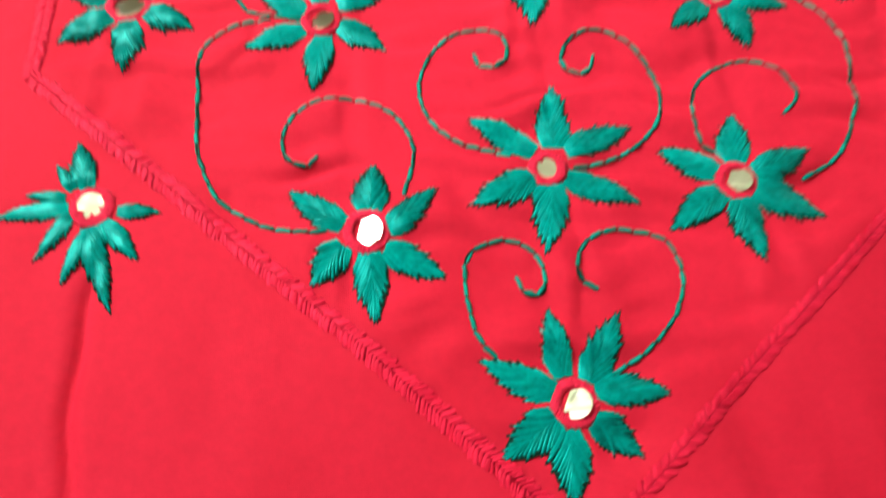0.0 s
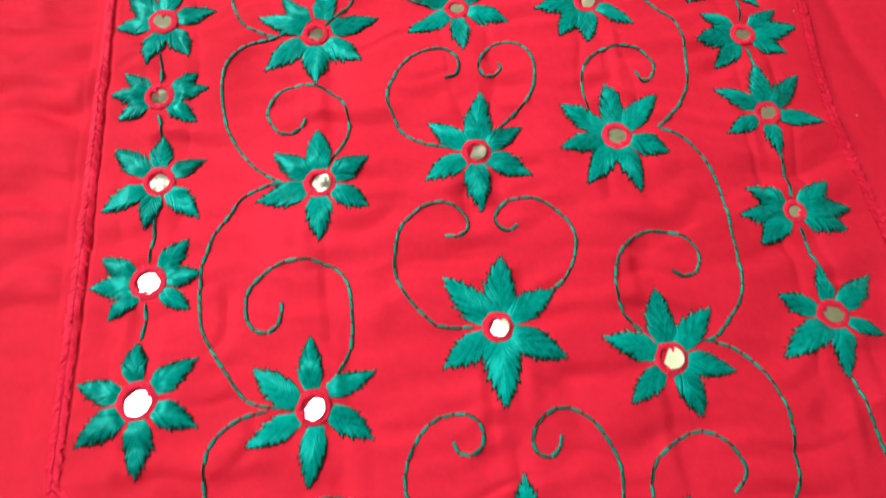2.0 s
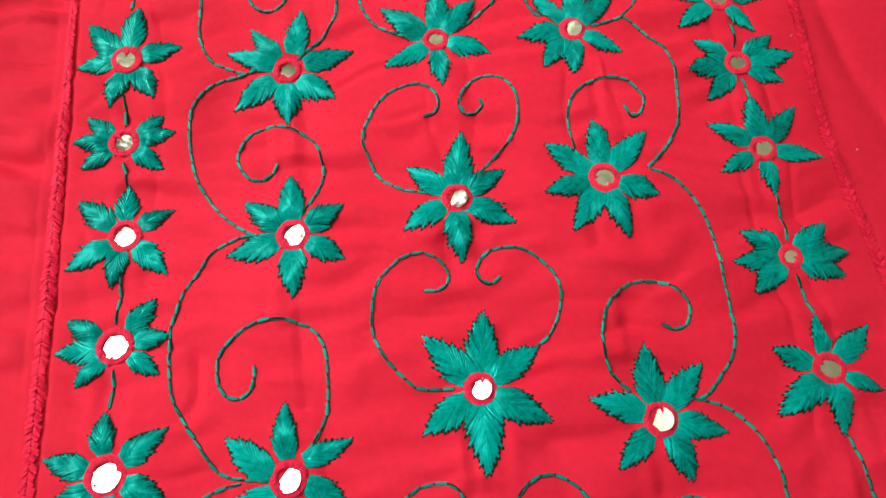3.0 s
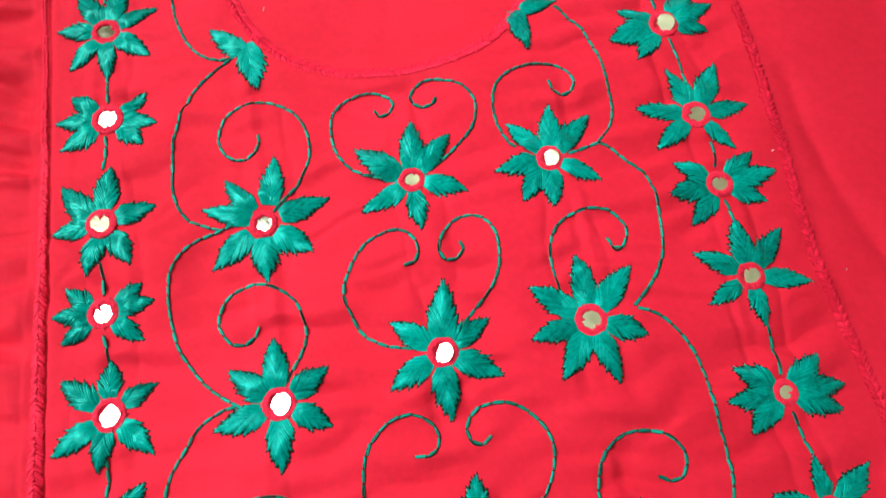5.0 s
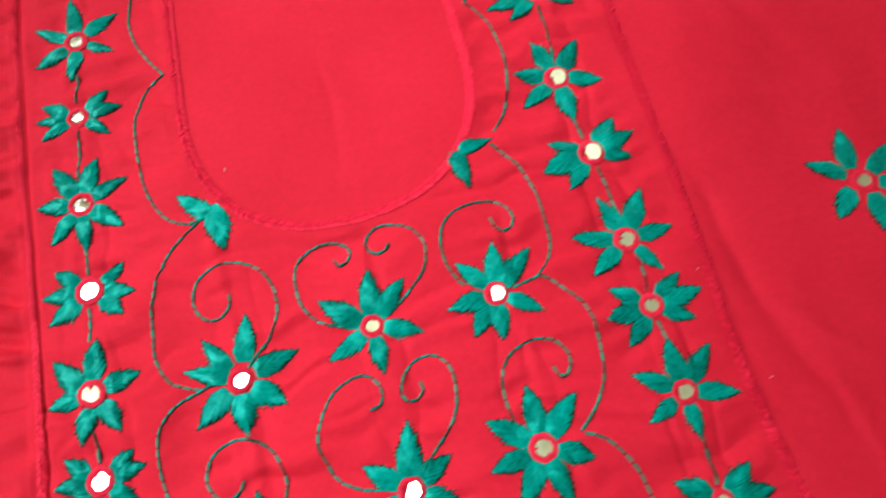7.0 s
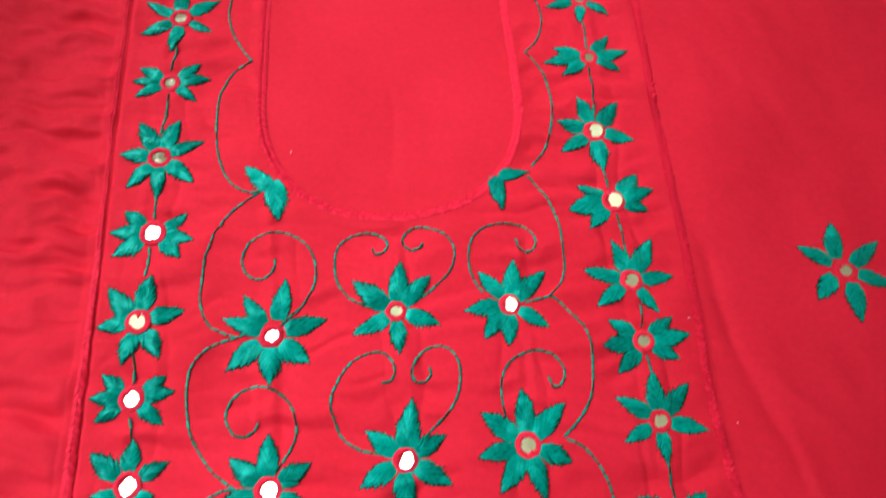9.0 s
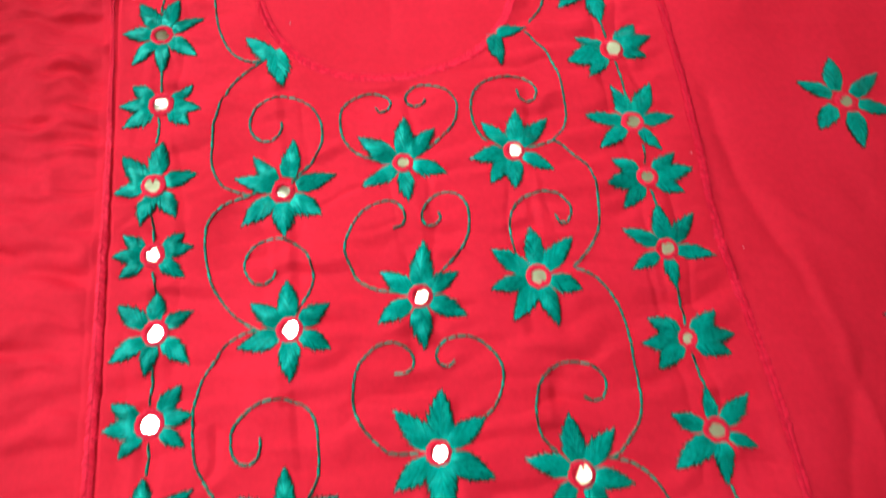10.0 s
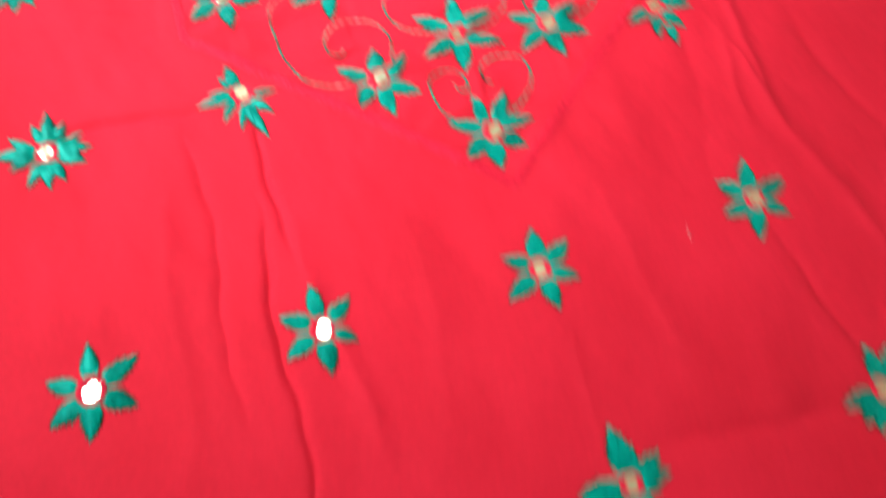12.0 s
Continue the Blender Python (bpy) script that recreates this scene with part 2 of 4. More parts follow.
flower(-1.9, 165.4, 4.0, (0.7, 7.1, 85, 24.2), (4.9, 5.1, 46, 23.7), (6.8, -2.2, -18, 19.9), (-0.0, -7.1, -90, 18.9), (-6.2, -3.4, -152, 22.0), (-5.8, 4.1, 144, 25.9), tilt=(-0.020, -0.020), slim=0.50)
# flowers on the right-hand vine
flower(60.9, -96.7, 4.7, (1.0, 7.7, 83, 18.6), (7.3, 2.6, 20, 19.7), (6.9, -3.5, -27, 22.7), (0.2, -7.8, -88, 21.6), (-6.4, -4.4, -146, 20.9), (-6.8, 3.7, 151, 19.8), tilt=(-0.309, 0.139))
flower(68.9, -18.6, 4.9, (-0.7, 7.9, 95, 22.4), (5.6, 5.6, 45, 21.5), (7.6, -2.4, -18, 19.3), (3.0, -7.4, -68, 18.3), (-5.9, -5.3, -138, 19.0), (-7.3, 3.1, 157, 21.3), tilt=(-0.307, 0.145))
flower(65.2, 86.0, 5.0, (0.1, 8.1, 89, 23.8), (5.9, 5.6, 43, 23.9), (7.5, -3.2, -23, 17.4), (1.9, -7.9, -77, 22.0), (-4.5, -6.8, -124, 21.9), (-8.1, -1.1, -173, 20.3), (-6.2, 5.3, 139, 23.0))
flower(64.1, 166.2, 4.4, (1.4, 7.4, 79, 21.7), (5.7, 4.9, 41, 24.1), (6.3, -4.0, -32, 19.5), (-0.8, -7.4, -96, 18.2), (-5.1, -5.5, -133, 18.8), (-7.4, -0.7, -174, 19.6), (-4.5, 6.0, 127, 20.5), tilt=(-0.319, -0.019))
# flowers down the right-hand border
flower(141.3, -5.9, 4.5, (-0.4, 7.6, 93, 15.4), (6.0, 4.7, 38, 20.0), (6.6, -3.8, -30, 14.3), (-0.1, -7.6, -91, 19.4), (-6.1, -4.5, -144, 22.3), (-6.9, 3.2, 156, 16.7), slim=0.54)
flower(138.9, 42.9, 3.3, (-5.3, 3.7, 145, 17.4), (-6.4, -0.2, -178, 19.8), (-5.3, -3.6, -145, 18.1), (5.1, 3.9, 37, 16.8), (6.4, -0.0, -0, 20.4), (5.7, -2.9, -27, 18.0))
flower(139.7, 94.6, 4.4, (0.0, 7.5, 90, 20.9), (5.5, 5.1, 43, 21.6), (7.3, -1.7, -13, 20.6), (0.0, -7.5, -90, 16.2), (-6.7, -3.2, -154, 16.8), (-6.1, 4.3, 145, 19.4), slim=0.52)
flower(138.8, 139.8, 4.2, (-6.0, 4.3, 144, 16.1), (-7.3, -0.4, -177, 17.7), (-4.9, -5.5, -132, 17.6), (6.1, 4.1, 34, 16.4), (7.3, 0.4, 3, 21.3), (6.3, -3.8, -31, 15.9))
flower(138.2, 176.9, 4.7, (-1.9, 7.5, 104, 21.5), (4.2, 6.5, 57, 24.1), (7.7, 0.7, 5, 19.7), (4.3, -6.5, -57, 17.5), (-6.5, -4.3, -146, 20.0), (-7.4, 2.2, 163, 21.6), slim=0.50)
flower(136.6, 230.7, 5.3, (-7.4, 3.9, 152, 16.4), (-8.3, -1.1, -172, 21.4), (-5.8, -6.0, -134, 17.9), (5.9, 5.9, 45, 18.8), (8.2, 1.7, 11, 19.1), (7.9, -2.7, -19, 14.4), tilt=(-0.313, -0.067))
flower(132.7, 282.3, 5.2, (-2.0, 8.1, 104, 20.4), (5.3, 6.4, 51, 21.2), (8.1, -2.1, -15, 18.9), (0.5, -8.3, -87, 22.2), (-7.0, -4.6, -147, 19.5), (-7.5, 3.5, 155, 17.8), tilt=(-0.308, -0.088))
flower(138.1, 342.2, 4.1, (-6.8, 2.5, 159, 18.3), (-7.2, -0.5, -176, 24.7), (-5.7, -4.4, -142, 18.3), (4.9, 5.3, 47, 19.2), (7.1, 1.1, 9, 22.5), (6.4, -3.3, -27, 17.2), slim=0.50)
flower(139.9, 396.0, 4.4, (1.1, 7.4, 81, 26.6), (6.7, 3.3, 26, 21.7), (5.9, -4.6, -38, 17.3), (-0.9, -7.4, -97, 16.0), (-7.2, -2.0, -164, 19.5), (-5.6, 5.0, 138, 21.5), slim=0.46)
# scattered flowers outside the yoke
flower(-146.2, -99.6, 4.6, (-2.7, 7.8, 106, 16.0, 0.53), (-6.8, 6.7, 125, 10.4, 0.46), (8.6, -1.7, -6, 12.8, 0.44), (4.4, -6.0, -49, 17.5, 0.38), (0.3, -9.0, -70, 27.3, 0.27), (-0.6, -9.3, -106, 17.8, 0.3), (-7.0, -3.1, -117, 16.6, 0.36), (-9.0, -0.1, -175, 20.7, 0.29), (-9.5, 3.5, 177, 11.9, 0.4), tilt=(0.096, -0.176))
flower(136.9, -103.6, 4.8, (7.2, 3.7, 50, 16.8), (15.6, 4.6, 5, 16.3), (10.0, -0.3, -23, 17.4), (4.7, -7.9, -58, 17.2), (3.6, -18.8, -88, 15.6), (-2.3, -9.9, -111, 17.0), (-6.7, -3.4, -163, 17.5), slim=0.52)
flower(271.7, 176.8, 3.9, (-2.5, 10.1, 83, 24.1, 0.51), (7.9, 4.6, 36, 24.8, 0.41), (9.2, -3.2, -24, 21.2, 0.51), (1.7, -10.0, -95, 24.2, 0.51), (-9.3, -3.7, -136, 19.0, 0.66), (-8.2, 6.0, 146, 21.5, 0.48))
lobed_flower(277.6, 40.8, 4.0, (92, 6, -82, 176), 22.0)
lobed_flower(-267.3, -107.1, 5.0, (80, -4, -94, 172), 21.0)
lobed_flower(-270.6, 27.1, 4.8, (88, 2, -100, 168), 22.0, tilt=(0.033, -0.045))
flower(-258.4, -259.6, 5.8, (0.3, 8.9, 88, 17.9), (8.0, 3.9, 26, 21.0), (7.2, -5.2, -36, 18.0), (-0.9, -8.8, -96, 18.5), (-7.6, -4.7, -148, 18.2), (-8.1, 3.6, 156, 16.6), tilt=(-0.064, 0.135))
flower(-134.7, -261.3, 5.1, (-0.2, 8.2, 91, 19.2), (6.8, 4.6, 34, 16.1), (7.0, -4.4, -32, 13.6), (-0.6, -8.2, -94, 18.5), (-7.3, -3.8, -153, 18.1), (-6.9, 4.4, 148, 18.1), tilt=(-0.240, 0.123))
flower(-5.9, -263.1, 4.7, (0.8, 7.7, 84, 18.8), (6.7, 3.8, 30, 18.5), (6.9, -3.4, -26, 16.5), (0.6, -7.7, -86, 19.3), (-6.7, -3.9, -150, 20.2), (-6.3, 4.6, 144, 16.4))
flower(138.5, -257.0, 4.6, (1.2, 7.6, 81, 21.0), (7.3, 2.5, 19, 19.5), (5.8, -5.1, -41, 15.7), (-2.2, -7.4, -107, 20.5), (-7.5, -1.8, -166, 17.5), (-5.4, 5.5, 134, 17.4))
flower(-0.9, -388.7, 4.5, (-0.1, 7.6, 91, 25.1), (2.7, 7.1, 69, 13.3), (6.6, 3.7, 29, 17.2), (7.6, 0.3, 2, 16.3), (6.8, -3.5, -27, 8.5), (-7.6, 0.4, 177, 23.1), (-7.2, -2.5, -160, 25.2), (-2.8, -7.0, -112, 20.2), (-5.5, -5.3, -136, 20.9), (1.7, -7.4, -77, 18.3))
flower(154.8, -384.5, 4.5, (1.3, 7.5, 80, 18.9), (4.5, 6.2, 54, 19.6), (-7.6, -0.5, -177, 19.2), (-6.4, -4.1, -147, 17.4), (-4.2, -6.4, -123, 17.9), (7.6, -1.2, -9, 15.3), (5.9, -4.9, -39, 16.8))

MIDDLES = np.array([spec[0][:3] for spec in PATTERN])


# ---- the lie of the cloth ----
MM = 0.001
# Creases: two ends in millimetres, half-width and height (below zero: a valley).
CREASES = [
    (-183, -132, -185, -290, 5, -1.5), (-141, -122, -143, -203, 3.5, -2.2), (-155, -192, -160, -350, 4, -2.2),
    (-270, -98, -172, -101, 5, -2.4), (160, -82, 300, -104, 5, -2.0), (171, -140, 205, -320, 9, 2.2),
    (20, -378, 140, -384, 8, -2.0), (-4, -300, -4, -360, 7, 0.9), (140, -285, 160, -362, 6, -1.6),
    (172, -135, 163, -200, 6, 1.4), (198, -88, 178, -190, 6, 1.7), (184, 195, 212, 55, 7, -1.5),
    (190, 130, 275, 55, 10, 1.6), (0, 330, -2, 255, 7, -0.6), (-135, -205, -120, -330, 8, 1.3),
    (-205, -160, -215, -320, 9, 1.0), (215, 60, 240, -90, 9, 1.6), (230, 20, 190, -60, 8, -1.2),
    (45, -225, 60, -350, 11, 0.8), (98, 54, 137, 47, 3, -0.9), (-70, -205, -78, -330, 12, 0.8),
    (150, -120, 120, -250, 10, -0.8), (230, -150, 262, -330, 8, -1.6), (205, 250, 300, 230, 10, 1.0),
    (-280, 300, -190, 306, 7, -0.9), (-290, 215, -185, 222, 8, 1.0), (-290, 160, -182, 150, 7, -0.8),
    # drawn cloth beside the columns of flowers
    (129, -30, 131, 125, 3, -0.8), (150, -20, 147, 130, 3, -0.8), (130, 130, 127, 320, 3, -0.7), (148, 140, 146, 330, 3, -0.7),
    (-131, 60, -133, 330, 3, -0.5), (-157, 40, -156, 300, 3, -0.3), (-9, 60, -8, 200, 3.2, -0.6), (9, 95, 8, 230, 3.2, -0.6),
    (3, -150, 4, -30, 3, -0.6), (56, 60, 57, 200, 3, -0.6), (77, 50, 75, 160, 3, -0.5), (-62, 90, -60, 220, 3, -0.5), (-84, 80, -85, 150, 3, -0.5),
]
SEAM_LEFT, SEAM_RIGHT, NECK_BOTTOM, NECK_HALF = -174.0, 176.5, 227.0, 84.5


def neck_gap(x, y):
    """How far outside the neckline a place lies, in millimetres."""
    centre, straight = 0.6, 318.0
    u, v = (x - centre) / NECK_HALF, np.minimum(y - straight, 0.0) / (straight - NECK_BOTTOM)
    return ((np.abs(u) ** 2.35 + np.abs(v) ** 2.35) ** (1 / 2.35) - 1) * NECK_HALF


def yoke_gap(x, y):
    """How far inside the yoke's border a place lies, in millimetres."""
    left, right = x - SEAM_LEFT, SEAM_RIGHT - x
    low_left = ((x + 173) * 0.672 + (y + 50) * 0.740)
    low_right = ((177 - x) * 0.664 + (y + 48) * 0.747)
    return np.minimum(np.minimum(left, right), np.minimum(low_left, low_right))


def bump(d, width):
    return np.exp(-(d / width) ** 2)


LATTICE = np.random.RandomState(11).uniform(-1, 1, (64, 64))


def drift(x, y, across, along, turn=0.0, shift=0.0):
    """Smooth random relief between -1 and 1, with lumps of that size in millimetres."""
    c, s = math.cos(radians(turn)), math.sin(radians(turn))
    u, v = (c * x + s * y) / across + shift, (c * y - s * x) / along + shift * 1.7
    i, j = np.floor(u).astype(int), np.floor(v).astype(int)
    fu, fv = u - i, v - j
    fu, fv = fu * fu * fu * (fu * (6 * fu - 15) + 10), fv * fv * fv * (fv * (6 * fv - 15) + 10)
    a, b = LATTICE[i % 64, j % 64], LATTICE[(i + 1) % 64, j % 64]
    c, d = LATTICE[i % 64, (j + 1) % 64], LATTICE[(i + 1) % 64, (j + 1) % 64]
    return a + (b - a) * fu + (c - a) * fv + (a - b - c + d) * fu * fv


def lie(x, y):
    """Height of the cloth in millimetres at x, y in millimetres."""
    x, y = np.asarray(x, float), np.asarray(y, float)
    z = 1.3 * np.sin(x * 0.021 + 1.1) * np.sin(y * 0.017 + 0.4) + 0.7 * np.sin(x * 0.043 - y * 0.029)
    z = z + 0.22 * np.sin(x * 0.13 + 1.7 * np.sin(y * 0.031)) * np.sin(y * 0.049 + 0.6)
    smooth = z
    for x0, y0, x1, y1, width, high in CREASES:
        dx, dy = x1 - x0, y1 - y0
        long = math.hypot(dx, dy)
        along = ((x - x0) * dx + (y - y0) * dy) / long
        off = ((x - x0) * dy - (y - y0) * dx) / long + 3.0 * np.sin(along * 0.045 + x0) + 0.8 * np.sin(along * 0.17 + y0)
        ends = 1 / (1 + np.exp(-(along) / 7)) / (1 + np.exp((along - long) / 7))
        z = z + 1.35 * high * ends * np.exp(-np.abs(off / (0.68 * width)) ** 1.4)
    # puckers that run away from the two long seams
    left, right = SEAM_LEFT - x, x - SEAM_RIGHT
    above = 1 / (1 + np.exp(-np.clip(y + 25, -200, 200) / 12))
    x_of, y_of = x, y
    x, y = x + 6 * np.sin(y_of * 0.061 + 0.5) + 4 * np.sin(x_of * 0.05), y + 2.4 * np.sin(x_of * 0.083 + y_of * 0.04) + 1.0 * np.sin(x_of * 0.19 - 1)
    ripple = 2.3 * drift(x, y, 27, 6.8, -9) + 1.7 * drift(x, y, 38, 13, -16, 5.3) + 0.6 * drift(x, y, 12, 9, 20, 8.1)
    gone = np.maximum(left, 0)
    pinch = np.exp(-(drift(x, y, 46, 15, -8, 6.6) / 0.2) ** 2) * (0.5 + 0.5 * drift(x, y, 30, 22, 0, 3.1))
    free = 1 - np.exp(-((gone / 8) ** 2))
    drawn = 0.3 + 0.7 * np.clip((y_of - 10) / 110, 0, 1)
    z = z + drawn * above * (left > 0) * ((1.9 * ripple - 3.0 * pinch) * np.exp(-gone / 60) + 0.4 * ripple) * free
    gone = np.maximum(right, 0)
    z = z + above * (right > 0) * 0.35 * ripple * np.exp(-gone / 28) * (1 - np.exp(-gone / 5))
    # gathers drawn up by the embroidery: across the yoke, and down its columns of flowers
    wx, wy = x, y
    x, y = x_of, y_of
    inside = yoke_gap(x, y)
    held = np.clip(inside / 12, 0, 1) * np.clip((neck_gap(x, y) - 2) / 8, 0, 1)
    z = z + held * (1.8 * drift(wx, wy, 36, 10, 4, 2.1) + 1.1 * drift(wx, wy, 20, 6, -5, 9.4))
    pinch = np.exp(-(drift(wx, wy, 60, 24, 3, 4.2) / 0.16) ** 2) * (0.5 + 0.5 * drift(x, y, 26, 30, 0, 1.9))
    z = z - held * 1.6 * pinch
    columns = sum(bump(x - column, 15) for column in (-145, -73, 0, 66, 139))
    z = z + held * columns * (0.9 * drift(x, y, 7, 40, 2, 3.7) + 0.5 * drift(x, y, 4.5, 22, -3, 1.2))
    # slack cloth elsewhere
    slack = 1 - np.clip(inside / 12, 0, 1)
    z = z + slack * (1.0 * drift(x, y, 30, 60, 14, 7.7) + 0.7 * drift(x, y, 12, 30, 20, 4.4) + 0.2 * drift(x, y, 7, 12, -30, 2.4))
    # each mirror holds the cloth flat under it
    apart = np.hypot(x[..., None] - MIDDLES[:, 0], y[..., None] - MIDDLES[:, 1]) / (MIDDLES[:, 2] + 6.0)
    loose = 1 - np.exp(-(apart.min(-1) ** 4))
    z = smooth + (z - smooth) * loose
    # the yoke is a second layer; the back of the dress shows inside the neckline, a layer lower
    z = z + 0.5 / (1 + np.exp(-np.clip(inside, -60, 60) / 1.3))
    out = neck_gap(x, y)
    z = z - 1.1 / (1 + np.exp(np.clip(out, -60, 60) / 1.1)) + 0.4 * bump(out - 2.5, 3.0)
    # the straight seam is a stitched band with a groove along its inner edge
    edge = x - np.interp(y, (-50, 20, 150, 300, 470), (-171.8, -172.2, -171.7, -174.7, -176.5))
    z = z + above * (0.6 / (1 + np.exp(np.clip((edge - 0.6) / 0.35, -80, 80))) / (1 + np.exp(-np.clip((edge + 7.2) / 0.7, -80, 80))) - 0.9 * bump(edge - 1.7, 1.15) - 0.12 * bump(edge + 8.4, 1.4))
    z = z - 0.14 * bump(inside + 2.4, 1.6) + 0.2 * bump(inside - 3.5, 2.2)
    return z


def lay(x, y):
    return float(lie(x, y)) * MM


# ---- meshes ----
def mesh_object(name, verts, faces, mat, parent=None, label="", smooth=True):
    me = bpy.data.meshes.new(name)
    me.from_pydata([tuple(v) for v in verts], [], [tuple(f) for f in faces])
    if smooth:
        me.polygons.foreach_set("use_smooth", [True] * len(me.polygons))
    me.materials.append(mat)
    me.update()
    ob = new(name, me)
    ob.parent = parent
    if label:
        tagged(ob, label)
    return ob


def part(name, bm, mat, parent, label=""):
    me = bpy.data.meshes.new(name)
    bm.normal_update()
    bm.to_mesh(me)
    bm.free()
    me.polygons.foreach_set("use_smooth", [True] * len(me.polygons))
    me.materials.append(mat)
    ob = new(name, me)
    ob.parent = parent
    if label:
        tagged(ob, label)
    return ob


def box(bm, x0, y0, z0, x1, y1, z1):
    made = bmesh.ops.create_cube(bm, size=1.0)["verts"]
    bmesh.ops.transform(bm, verts=made, matrix=Matrix.Translation(((x0 + x1) / 2, (y0 + y1) / 2, (z0 + z1) / 2)) @ Matrix.Diagonal((x1 - x0, y1 - y0, z1 - z0, 1)))
    return made


def slab(name, mat, x0, y0, z0, x1, y1, z1, label, category, kind="structure"):
    bm = bmesh.new()
    box(bm, x0, y0, z0, x1, y1, z1)
    ob = part(name, bm, mat, None)
    ob.data.polygons.foreach_set("use_smooth", [False] * len(ob.data.polygons))
    return tagged(ob, label, category, "", kind)


# ---- the room round the cloth ----
slab("floor", FLOOR, -1.4, -1.7, -0.8, 1.8, 1.7, -0.72, "grey cement floor of the room", "floor")
slab("ceiling", CEILING, -1.4, -1.7, 2.3, 1.8, 1.7, 2.4, "pale cream plastered ceiling", "ceiling")
slab("wall_west", WALL, -1.5, -1.7, -0.8, -1.4, 1.7, 2.4, "cream plastered wall with a tube light", "wall")
slab("wall_east", WALL, 1.8, -1.7, -0.8, 1.9, 1.7, 2.4, "plain cream plastered wall", "wall")
slab("wall_north", WALL, -1.5, 1.7, -0.8, 1.9, 1.8, 2.4, "plain cream plastered wall", "wall")
slab("wall_south", WALL, -1.5, -1.8, -0.8, 1.9, -1.7, 2.4, "plain cream plastered wall", "wall")


def support():
    bm = bmesh.new()
    box(bm, -0.85, -1.0, -0.045, 0.85, 1.0, -0.008)
    top = part("table", bm, WOOD, None)
    tagged(top, "dark wooden table under the spread red cloth", "table")
    for x in (-0.78, 0.78):
        for y in (-0.92, 0.92):
            bm = bmesh.new()
            box(bm, x - 0.035, y - 0.035, -0.72, x + 0.035, y + 0.035, -0.045)
            part("leg", bm, WOOD, top)


support()


def tube_lamp():
    """A batten on a rod, with the glowing face towards the cloth."""
    frame_of, half = lamp_frame(), LAMP_LONG / 2 + 0.015
    base = new("tube_light")
    base.matrix_world = frame_of
    tagged(base, "white metal tube light batten hung over the table", "lamp")
    bm = bmesh.new()
    box(bm, -0.11, -half, 0.012, 0.11, half, 0.06)
    bmesh.ops.bevel(bm, geom=bm.edges[:], offset=0.008, segments=2, affect="EDGES")
    part("housing", bm, METAL, base)
    for side in (-1, 1):
        bm = bmesh.new()
        box(bm, side * 0.1 - 0.006, -half, 0.0, side * 0.1 + 0.006, half, 0.012)
        part("rim", bm, METAL, base)
    for y in (-0.3, 0.3):
        bm = bmesh.new()
        made = bmesh.ops.create_cone(bm, cap_ends=True, segments=10, radius1=0.006, radius2=0.006, depth=1.2)["verts"]
        turn = frame_of.to_3x3().inverted().to_4x4()
        bmesh.ops.transform(bm, verts=made, matrix=Matrix.Translation((0, y, 0.05)) @ turn @ Matrix.Translation((0, 0, 0.61)))
        part("rod", bm, METAL, base)


tube_lamp()


# ---- the cloth ----
def graded(fine_from, fine_to, step, far_from, far_to, coarse):
    return np.concatenate([np.arange(far_from, fine_from, coarse), np.arange(fine_from, fine_to, step), np.arange(fine_to, far_to + coarse, coarse)])


def cloth():
    xs = np.unique(np.concatenate([graded(-330, 330, 2.0, -800, 800, 10.0), np.arange(-166, 184, 1.4), np.arange(-190, -168, 0.5)]))
    xs = xs[np.concatenate([[True], np.diff(xs) > 0.3])]
    ys = np.concatenate([np.arange(-950, -430, 10.0), np.arange(-430, -210, 2.0), np.arange(-210, 340, 1.4), np.arange(340, 450, 2.0), np.arange(450, 960, 10.0)])
    gx, gy = np.meshgrid(xs, ys)
    z = lie(gx, gy)
    top = np.stack([gx, gy, z], -1).reshape(-1, 3) * MM
    nx, ny = len(xs), len(ys)
    k = (np.arange(ny - 1)[:, None] * nx + np.arange(nx - 1)).ravel()
    faces = np.stack([k, k + 1, k + nx + 1, k + nx], 1)
    me = bpy.data.meshes.new("cloth")
    me.vertices.add(len(top))
    me.vertices.foreach_set("co", top.ravel())
    me.loops.add(faces.size)
    me.loops.foreach_set("vertex_index", faces.ravel())
    me.polygons.add(len(faces))
    me.polygons.foreach_set("loop_start", np.arange(len(faces)) * 4)
    me.polygons.foreach_set("use_smooth", np.ones(len(faces), bool))
    me.update(calc_edges=True)
    me.materials.append(RED_CLOTH)
    ob = new("cloth", me)
    thick = ob.modifiers.new("thickness", "SOLIDIFY")
    thick.thickness, thick.offset = 0.0008, -1
    tagged(ob, "red cotton dress front laid flat, creased, with stitched yoke", "cloth", "", "structure")


cloth()


# ---- embroidery ----
def strand(verts, faces, path, radius, sides=5, taper=True):
    """A tube along a path of points, added to the lists."""
    first, count = len(verts), len(path)
    for n, p in enumerate(path):
        ahead = (Vector(path[min(n + 1, count - 1)]) - Vector(path[max(n - 1, 0)])).normalized()
        side = ahead.cross(Vector((0, 0, 1))).normalized()
        up = side.cross(ahead)
        r = radius * (0.55 if taper and n in (0, count - 1) else 1.0)
        for s in range(sides):
            a = 2 * math.pi * s / sides
            verts.append(Vector(p) + side * (r * math.cos(a)) + up * (r * math.sin(a)))
    for n in range(count - 1):
        for s in range(sides):
            a, b = first + n * sides + s, first + n * sides + (s + 1) % sides
            faces.append((a, a + sides, b + sides, b))
    faces.append(tuple(first + s for s in range(sides)))
    faces.append(tuple(first + (count - 1) * sides + s for s in reversed(range(sides))))


